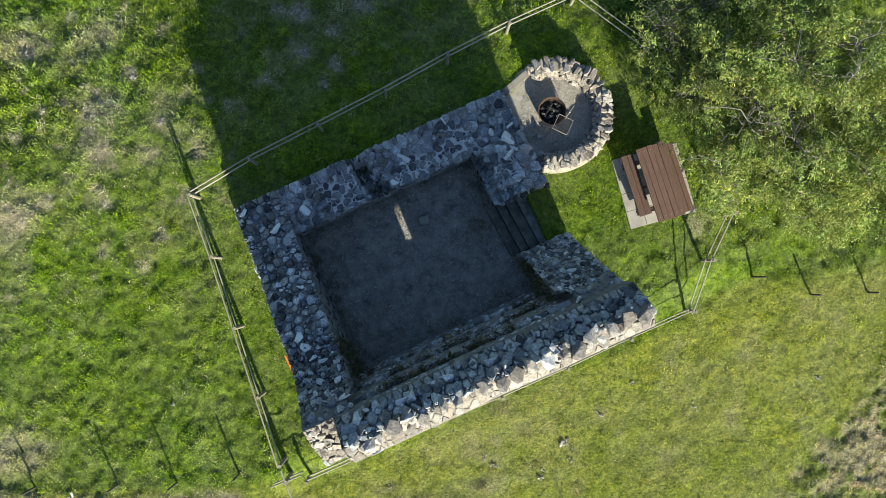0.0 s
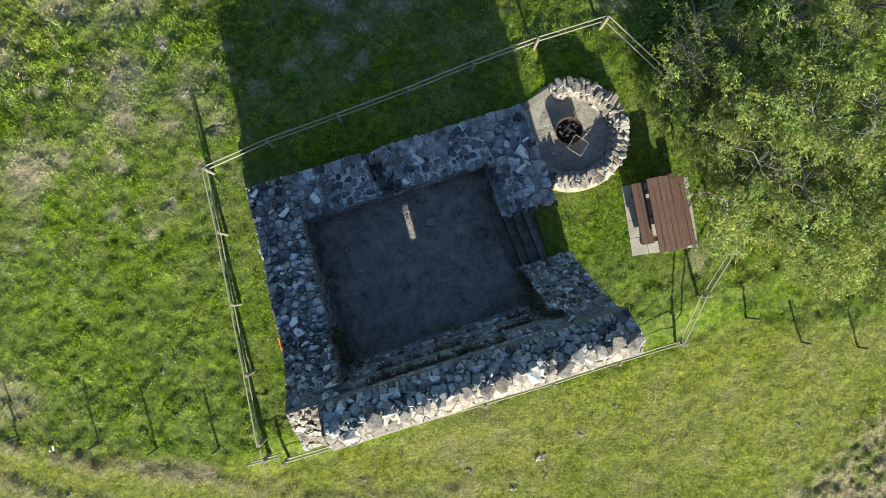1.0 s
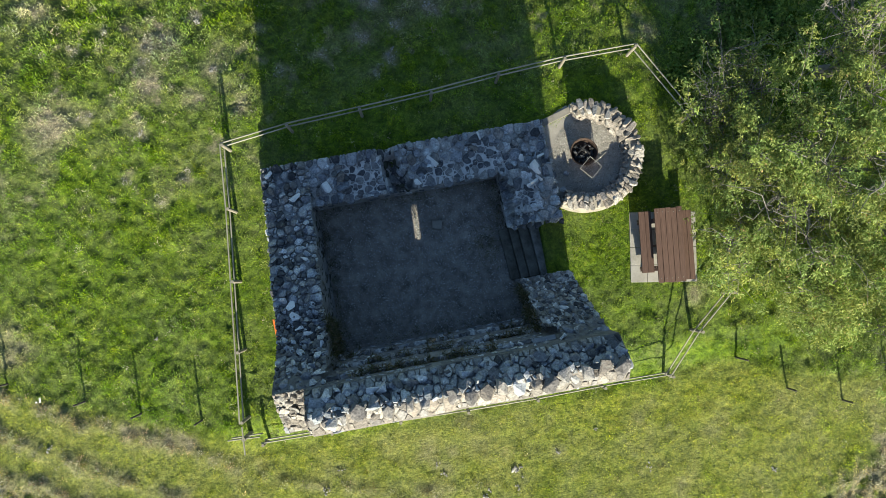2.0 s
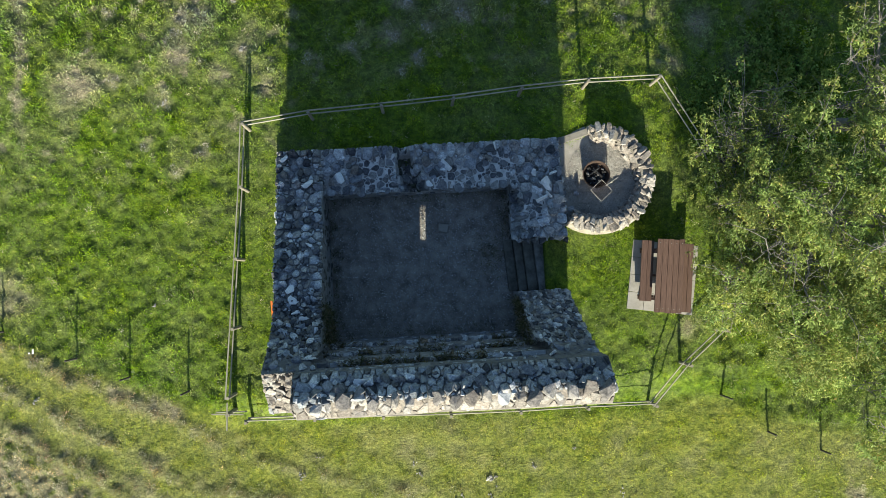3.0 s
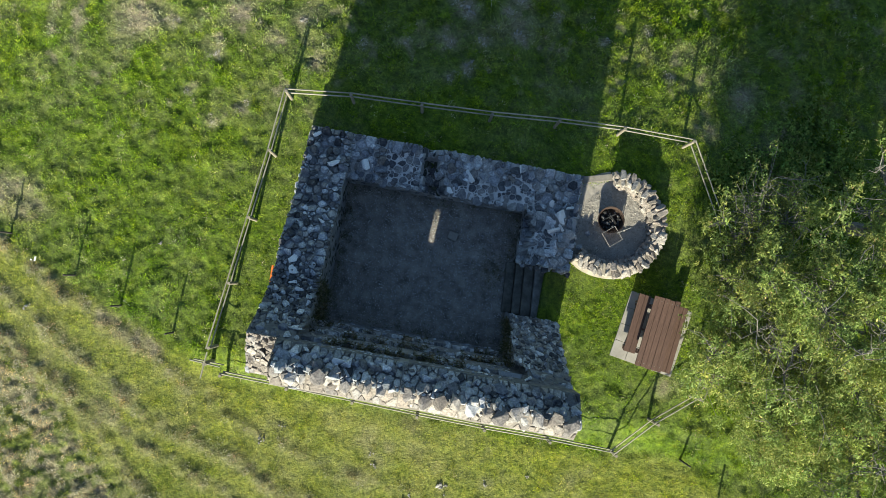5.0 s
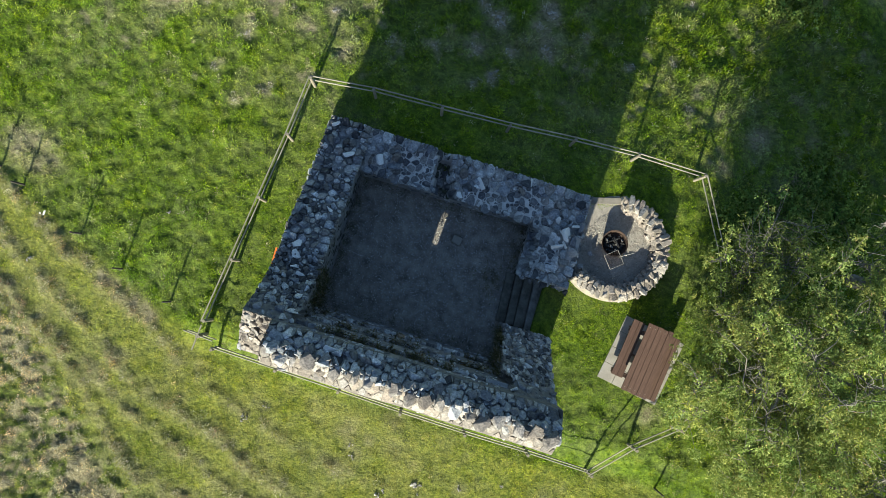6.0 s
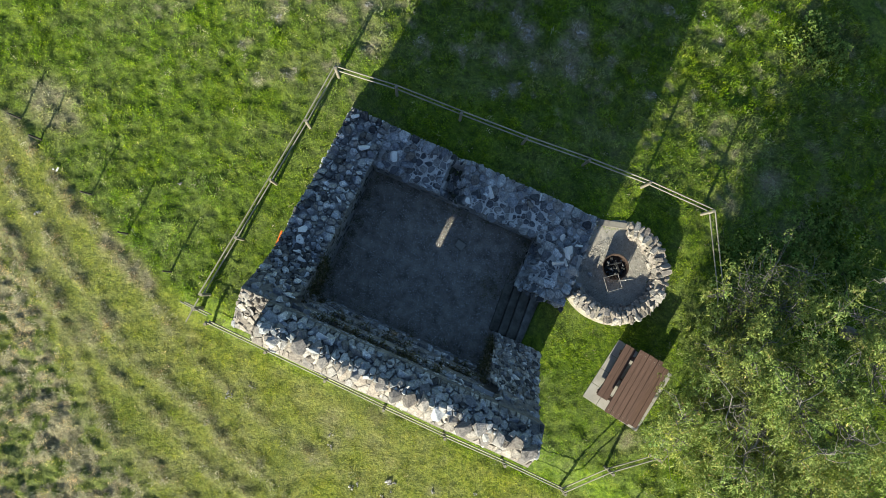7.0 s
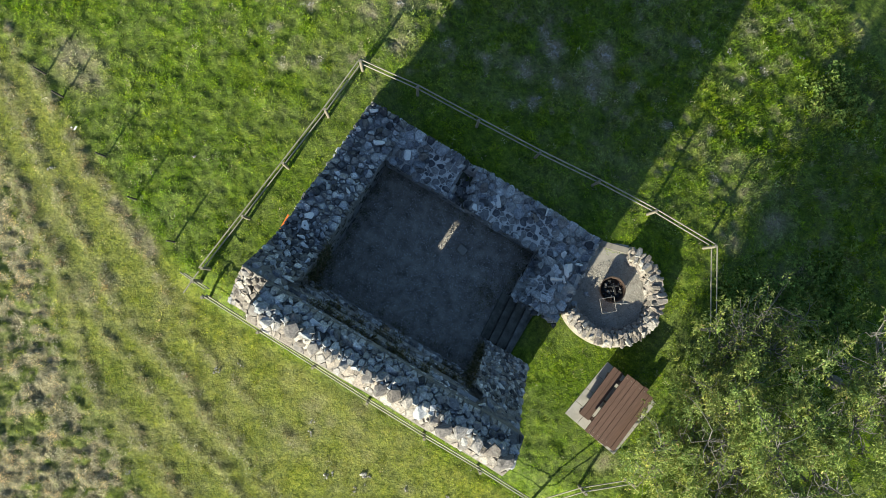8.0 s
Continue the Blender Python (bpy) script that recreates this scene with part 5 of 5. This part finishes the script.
def blades(name, xs, ys, length, width, lay, dry, tone, seed, label, mat=MAT_BLADE, heading=None):
    """Grass blades as single bent triangles pairs; xs, ys, length, lay (0 upright, 1 flat) and dry are arrays."""
    rs = np.random.RandomState(seed)
    n = len(xs)
    z = land(xs, ys) - 0.01
    az = rs.uniform(0, 2 * np.pi, n) if heading is None else heading
    tilt = np.clip(lay + rs.normal(0, 0.22, n), 0.05, 1.0) * 1.45
    d = np.stack([np.cos(az) * np.sin(tilt), np.sin(az) * np.sin(tilt), np.cos(tilt)], -1)
    side = np.stack([-np.sin(az), np.cos(az), 0 * az], -1) * (width * rs.uniform(0.7, 1.3, n))[:, None]
    L = (length * rs.uniform(0.55, 1.3, n))[:, None]
    b = np.stack([xs, ys, z], -1)
    mid, tip = b + d * L * 0.55, b + d * L - np.array([0, 0, 1.0]) * L * 0.22
    v = np.stack([b, mid - side, mid + side, tip], 1).reshape(-1, 3)
    k = np.arange(n)[:, None] * 4
    f = np.concatenate([k + [0, 2, 1], k + [1, 2, 3]], 1).reshape(-1, 3)
    me = bpy.data.meshes.new(name)
    me.vertices.add(len(v))
    me.vertices.foreach_set("co", v.reshape(-1))
    me.loops.add(f.size)
    me.loops.foreach_set("vertex_index", f.reshape(-1).astype(np.int32))
    me.polygons.add(len(f))
    me.polygons.foreach_set("loop_start", np.arange(len(f)) * 3)
    me.update(calc_edges=True)
    me.materials.append(mat)
    at = me.attributes.new("dry", 'FLOAT', 'POINT')
    at.data.foreach_set("value", np.repeat(dry, 4))
    col = me.attributes.new("tone", 'FLOAT_COLOR', 'POINT')
    col.data.foreach_set("color", np.repeat(np.stack([tone[0], tone[1], tone[2], np.ones(n)], -1), 4, axis=0).reshape(-1))
    return tagged(new(name, me), label, "grass", kind="stuff")


def meadow():
    rs = np.random.RandomState(77)
    n = 130000
    cx, cy = rs.uniform(-15, 15, n), rs.uniform(-13, 13.5, n)
    near = np.hypot(cx, cy - 0.6) < 14.4
    cx, cy = cx[near], cy[near]
    lump = 0.9 * grainy(cx, cy, 0.34, 31.0, 2) + 0.7 * grainy(cx, cy, 0.15, 32.0, 2)
    wilder = smoothstep(0.25, 0.6, dryness(cx, cy)) * (below_edge(cx, cy) > 0)
    wilder = np.maximum(wilder, 0.8 * (rough_edge(cx, cy) > 0.35))
    keep = (rs.uniform(-1.3, 0.9, len(cx)) < lump + 0.5) & ((wilder < 0.3) | (fbm(cx, cy, 9.0, 15.0) + 0.5 * fbm(cx, cy, 21.0, 16.0) > -0.25))
    cx, cy, lump = cx[keep], cy[keep], lump[keep]
    per = 8
    m = len(cx)
    x = np.repeat(cx, per) + rs.normal(0, 0.045, m * per)
    y = np.repeat(cy, per) + rs.normal(0, 0.045, m * per)
    clump = np.repeat(rs.uniform(0, 1, m), per)
    short = below_edge(x, y)
    mown = smoothstep(-0.15, 0.35, short)
    inner = (x > -4.7) & (x < 7.4) & (y > -3.6) & (y < 4.4)
    dry_c = dryness(cx, cy)
    straw = rs.uniform(0, 1, m) < 0.03 + 0.75 * np.clip(dry_c - 0.22, 0, 1) + 0.10 * (fbm(cx, cy, 9.0, 6.0) > 0.55) * (below_edge(cx, cy) < 0)
    dry = np.repeat(np.where(straw, np.clip(0.55 + 0.35 * (below_edge(cx, cy) > 0) + rs.normal(0, 0.2, m), 0, 1), np.clip(dry_c * 0.75 + rs.normal(0, 0.08, m), 0, 1)), per)
    wild = smoothstep(0.30, 0.55, np.repeat(dry_c, per)) * mown
    # lush clumps, thin yellowish ones, and broad drifts of either
    bright = np.clip(1.0 + 0.32 * rs.normal(0, 1, m) + 0.20 * grainy(cx, cy, 1.3, 12.0, 3) + 0.30 * lump, 0.30, 2.1)
    kept = smoothstep(0, 0.5, below_edge(cx, cy))
    bright = np.clip(bright * (1 + kept * (0.26 * rs.normal(0, 1, m) + 0.32 * fbm(cx, cy, 11.0, 21.0) + 0.2 * fbm(cx, cy, 24.0, 22.0))), 0.3, 1.7)
    edge = np.clip(rough_edge(cx, cy), 0, 1)
    bright = bright * (1 - 0.30 * smoothstep(0.0, 0.5, wild_line(cx, cy)) * smoothstep(0.45, 0.15, dry_c))
    bright = bright * (1 - 0.36 * kept * np.exp(-((cx + 0.3) / 4.2) ** 2))
    bright = bright * (1 + 0.62 * kept * (1 - edge) - 0.25 * edge + (0.2 + 0.15 * smoothstep(5.5, 8.0, cy)) * smoothstep(-2.5, -5.0, cx) * smoothstep(2.5, 5.0, cy) + 0.18 * smoothstep(-4.5, -7.0, cx) * (1 - kept))
    warm = np.clip(0.5 + 0.35 * smoothstep(0, 0.5, below_edge(cx, cy)) + 0.5 * fbm(cx, cy, 1.1, 13.0) + 0.3 * rs.normal(0, 1, m), 0, 1) * 0.35
    tone = [np.repeat(bright * (0.90 + warm + 0.06 * kept + 0.10 * edge), per), np.repeat(bright * (0.98 + 0.25 * warm - 0.10 * edge), per), np.repeat(bright * 1.0, per)]
    tall = np.repeat(lump, per)
    height = 0.066 + 0.030 * clump + 0.04 * np.clip(tall, -1, 1)
    height = np.where(inner, height * 0.82, height)
    for px, py in PALE_TUFTS:
        height = height * (1 - 0.6 * np.exp(-((x - px) ** 2 + (y - py) ** 2) / 0.16 ** 2))
    height = height * (1 - 0.35 * smoothstep(0.5, 0.9, np.repeat(dry_c, per)) * (1 - mown))
    height = height * (1 - 0.58 * mown) + (0.02 + 0.03 * clump) * wild
    slope = smoothstep(5.2, 7.0, y)
    height = height * (1 + 0.5 * slope)
    nub = np.repeat(rs.uniform(0, 1, m) < 0.16, per) & (mown > 0.3) & (wild < 0.3)
    height = np.where(nub, 1.9 * height, height)
    lay = np.clip(np.where(nub, -0.2, 0.0) + 0.38 - 0.14 * slope + 0.25 * clump + 0.2 * dry, 0, 1)
    ok = ~trodden(x, y)
    for name, some, width, seed, mat, label in (("meadow_grass", ok & (mown < 0.5), 0.0062, 1, MAT_BLADE, "lush uneven green meadow grass with dry patches"),
                                           ("short_grass", ok & (mown >= 0.5), 0.0052, 2, MAT_SHORT, "short yellowish green grass of the track side")):
        blades(name, x[some], y[some], height[some], width, lay[some], dry[some], [t[some] for t in tone], seed, label, mat)


meadow()


def tussocks():
    """Rough bunches of long grass, bleached and green mixed, in the wild field, along the track and in the dry patches."""
    rs = np.random.RandomState(88)
    x, y = rs.uniform(-14.5, 14.5, 32000), rs.uniform(-12.5, 13, 32000)
    d = dryness(x, y)
    south = below_edge(x, y) > 0.2
    far = wild_line(x, y)
    chance = 0.85 * smoothstep(-0.3, 0.5, far) * np.clip(0.45 + 0.8 * d, 0, 1) + 0.75 * np.clip(rough_edge(x, y), 0, 1) * south + 0.12 * smoothstep(0.25, 0.7, d) * (~south) + 0.008 + 0.015 * smoothstep(-3, -6, x) * smoothstep(3, 6, y)
    pick = (rs.uniform(0, 1, len(x)) < chance) & ~trodden(x, y) & (np.hypot(x, y) < 15.2) & ~((x > -4.4) & (x < 7) & (y > -3.6) & (y < 4.3)) & ~((x > 6.5) & (y > -5) & (y < 7))
    x, y, d, far = x[pick], y[pick], d[pick], far[pick]
    # bleached dead tufts scattered over the meadow
    pale = np.array([p for p in PALE_TUFTS if p[1] > 0])
    more = np.repeat(pale, 4, axis=0) + rs.normal(0, 0.085, (4 * len(pale), 2))
    dead = np.concatenate([np.zeros(len(x)), np.ones(len(more))]) > 0.5
    x, y = np.concatenate([x, more[:, 0]]), np.concatenate([y, more[:, 1]])
    d, far, south = dryness(x, y), wild_line(x, y), below_edge(x, y) > 0.2
    m, per = len(x), 36
    size = rs.uniform(0.6, 1.3, m) * np.where(far > 0, 0.85, 0.8)
    withered = rs.uniform(0, 1, m) < np.where(far > -0.2, 0.08 + 0.95 * d, 0.36 + 0.6 * d)
    gone = np.clip(np.where(withered, 0.9, 0.15) + rs.normal(0, 0.12, m), 0, 1) * np.where(far > -0.2, 1.0, np.clip(0.6 + d, 0, 1))
    gone = np.where((rough_edge(x, y) > 0.3) & south, np.clip(rs.normal(0.8, 0.15, m), 0, 1), gone)
    gone = np.where(dead, 1.0, gone)
    bright = np.where(dead, 1.5, np.clip(rs.normal(1.5, 0.35, m), 0.7, 2.4) * np.where(withered, 0.95, 0.55))
    size = np.where(dead, 0.75 * size, size)
    ang = rs.uniform(0, 2 * np.pi, m * per)
    rad = 0.11 * np.sqrt(rs.uniform(0, 1, m * per)) * np.repeat(size, per)
    bx, by = np.repeat(x, per) + rad * np.cos(ang), np.repeat(y, per) + rad * np.sin(ang)
    dry = np.clip(np.repeat(gone, per) + rs.normal(0, 0.18, m * per), 0, 1)
    tone = [np.repeat(bright, per), np.repeat(bright * np.where(dead, 1.02, 1), per), np.repeat(bright * np.where(dead, 1.2, 1), per)]
    blades("tussock_grass", bx, by, np.repeat(size * np.where(far > 0, 0.085, 0.075), per), 0.0058, 0.14 + 0.24 * rad / 0.085, dry, tone, 3, "rough bleached and green grass tussocks", heading=ang + rs.normal(0, 1.1, m * per))


tussocks()


# ---- small things ----
LICHEN = [stone_mesh("field_stone", MAT_LICHEN, 15 + s % 4, 0.6, 240 + s) for s in range(5)]


def field_stones():
    rng = random.Random(41)
    spots = [(1.51, -5.34, 0.16), (1.47, -5.76, 0.09), (0.66, -5.78, 0.10), (4.83, -5.89, 0.10), (7.9, -6.49, 0.10), (2.61, -5.08, 0.08), (-0.46, -4.82, 0.08),
             (-0.3, -5.09, 0.09), (3.65, -4.69, 0.07), (-6.64, -0.4, 0.10), (-0.07, 7.35, 0.16), (0.47, 6.43, 0.10), (0.25, 5.68, 0.14), (-0.58, 7.6, 0.09),
             (-0.47, 6.3, 0.09), (-0.2, 5.25, 0.06), (1.42, 6.85, 0.10), (0.15, 7.2, 0.10), (-4.41, 7.31, 0.11), (-6.61, 9.02, 0.12), (-6.18, 4.66, 0.10),
             (-7.62, 7.13, 0.10), (-4.21, 8.92, 0.11), (-4.2, 5.95, 0.09), (1.38, 7.9, 0.13), (3.47, 9.72, 0.11), (3.86, 7.13, 0.08), (4.34, 9.97, 0.12),
             (5.5, 12.0, 0.13), (6.3, 11.1, 0.12), (-3.87, -8.38, 0.10), (-3.33, -4.87, 0.11), (-2.84, -4.5, 0.09), (-9.57, -2.53, 0.10), (1.62, -5.28, 0.08), (7.2, -8.4, 0.11)]
    for x, y, r in spots:
        ob = new("field_stone")
        ob.location = (x, y, float(land(x, y)))
        turn, long = rng.uniform(0, 6.28), rng.uniform(1.0, 1.6)
        for _ in range(rng.randint(6, 10)):
            u, v = rng.gauss(0, 0.45) * r * long, rng.gauss(0, 0.38) * r
            piece = lay_stone(rng, ob, (u * math.cos(turn) - v * math.sin(turn), u * math.sin(turn) + v * math.cos(turn), rng.uniform(0.012, 0.035)), (rng.gauss(0, 0.3), rng.gauss(0, 0.3), 1), r * rng.uniform(0.14, 0.32), LICHEN, 0.45)
            piece.name = "piece"
        tagged(ob, "pale weathered stone crumbled to pieces in the grass", "stone", "stones in the grass")


field_stones()


def small_things():
    bm = bmesh.new()
    box(bm, (0.26, 0.22, 0.12), pose(0.66, 1.15, FLOOR + 0.055, rz=-8), 0.03)
    for v in bm.verts:
        v.co += Vector((noise.noise(v.co * 9), noise.noise(v.co * 9 + Vector((5, 0, 0))), 0)) * 0.02
    tagged(part("stone_block", bm, MAT_CONCRETE), "squared grey stone block on the gravel floor", "stone")
    bm = bmesh.new()
    box(bm, (0.045, 0.40, 0.10), pose(XW - 0.08, -0.62, 1.70, 0, 8, 2), 0.008)
    tagged(part("marker_board", bm, MAT_ORANGE), "bright orange marker board fixed to the tower wall", "board")
    for x, y, l in ((-9.69, -1.38, 0.04), (-9.60, -1.34, 0.12)):
        bm = bmesh.new()
        box(bm, (0.045, l, 0.02), pose(x, y, float(land(x, y)) + 0.05, 4, 6, -4), 0.008)
        tagged(part("white_tag", bm, MAT_WHITE), "small white plastic scrap lying in the grass", "scrap")


small_things()


def weeds(name, spots, size, per, spread, seed, label, dry=0.15, mat=MAT_WEED, slim=0.16):
    ob = new(name, leaf_mesh(name, spots, mat, size, size * slim, seed, spread, per, dry, -0.5))
    tagged(ob, label, "weeds", kind="stuff")


def chalk_stones():
    rng = random.Random(71)
    for wall, top, spots in CHALKY:
        for x, y, r in spots:
            lay_stone(rng, wall, (x, y, top(x, y)), slope_of(top, x, y), 1.15 * r, CHALK, 0.7 if y < -2 else 1.1)


CHALKY = (
    (wall_north, top_north, ((-1.83, 2.46, 0.12), (2.94, 2.33, 0.09), (3.43, 2.30, 0.11))),
    (wall_west, top_west, ((-2.53, 0.79, 0.08), (-2.95, -0.19, 0.11), (-2.88, -0.45, 0.12), (-2.62, -0.9, 0.10), (-2.82, -0.77, 0.08), (-3.15, 2.98, 0.10), (-2.6, 2.3, 0.13))),
)
chalk_stones()

wr = random.Random(61)
rim = [(IW + 0.05 + abs(wr.gauss(0, 0.06)), wr.uniform(IS, IN), FLOOR + 0.03) for _ in range(90)] + [(wr.uniform(IW, IE), IN - 0.04 - abs(wr.gauss(0, 0.05)), FLOOR + 0.03) for _ in range(60)]
rim += [(IE - 0.05 - abs(wr.gauss(0, 0.06)), wr.uniform(0.8, IN), FLOOR + 0.03) for _ in range(40)]
weeds("floor_weeds", rim + [(wr.gauss(1.85, 0.22), wr.gauss(0.45, 0.35), FLOOR + 0.04) for _ in range(60)] + [(wr.uniform(IW + 0.1, IE - 0.1), IS + 0.06 + abs(wr.gauss(0, 0.08)), FLOOR + 0.03) for _ in range(50)],
      0.05, 16, 0.07, 5, "low dark weeds growing on the tower floor", 0.1, MAT_LEDGE, 0.12)
ledge = []
for z, y, share in ((0.82, -1.62, 25), (2.02, -1.71, 60), (3.22, -1.80, 75)):
    for _ in range(share):
        x = wr.uniform(IW, IE)
        if noise.noise((x * 1.5, z * 3, 2)) > -0.15:
            ledge.append((x, y + wr.gauss(0, 0.02), z + 0.03))
for _ in range(70):
    y = wr.uniform(IS, -0.75)
    ledge.append((IE - 0.03, y, top_stub(IE, y) * wr.uniform(0.2, 0.9)))
    ledge.append((IW + 0.03, wr.uniform(IS, -0.6), wr.uniform(0.0, 2.0)))
weeds("ledge_weeds", ledge, 0.13, 26, 0.05, 6, "tufts of olive grass rooted on the wall ledges", 0.25, MAT_LEDGE, 0.05)

THICKETS = ((7.8, 10.6, 130, 0.43), (7.35, 3.75, 26, 0.22), (7.9, 4.2, 60, 0.3), (9.0, 4.5, 80, 0.38), (10.2, 4.7, 90, 0.5), (9.6, 5.9, 60, 0.4), (8.3, 3.3, 50, 0.3))
weeds("undergrowth", [(x, y, float(land(x, y)) + wr.uniform(0.03, 0.2)) for mx, my, n, wide in THICKETS for x, y in ((wr.gauss(mx, wide), wr.gauss(my, wide)) for _ in range(n))],
      0.09, 24, 0.10, 7, "low leafy shrub in the shade of the trees", 0.06, MAT_BUSH, 0.3)
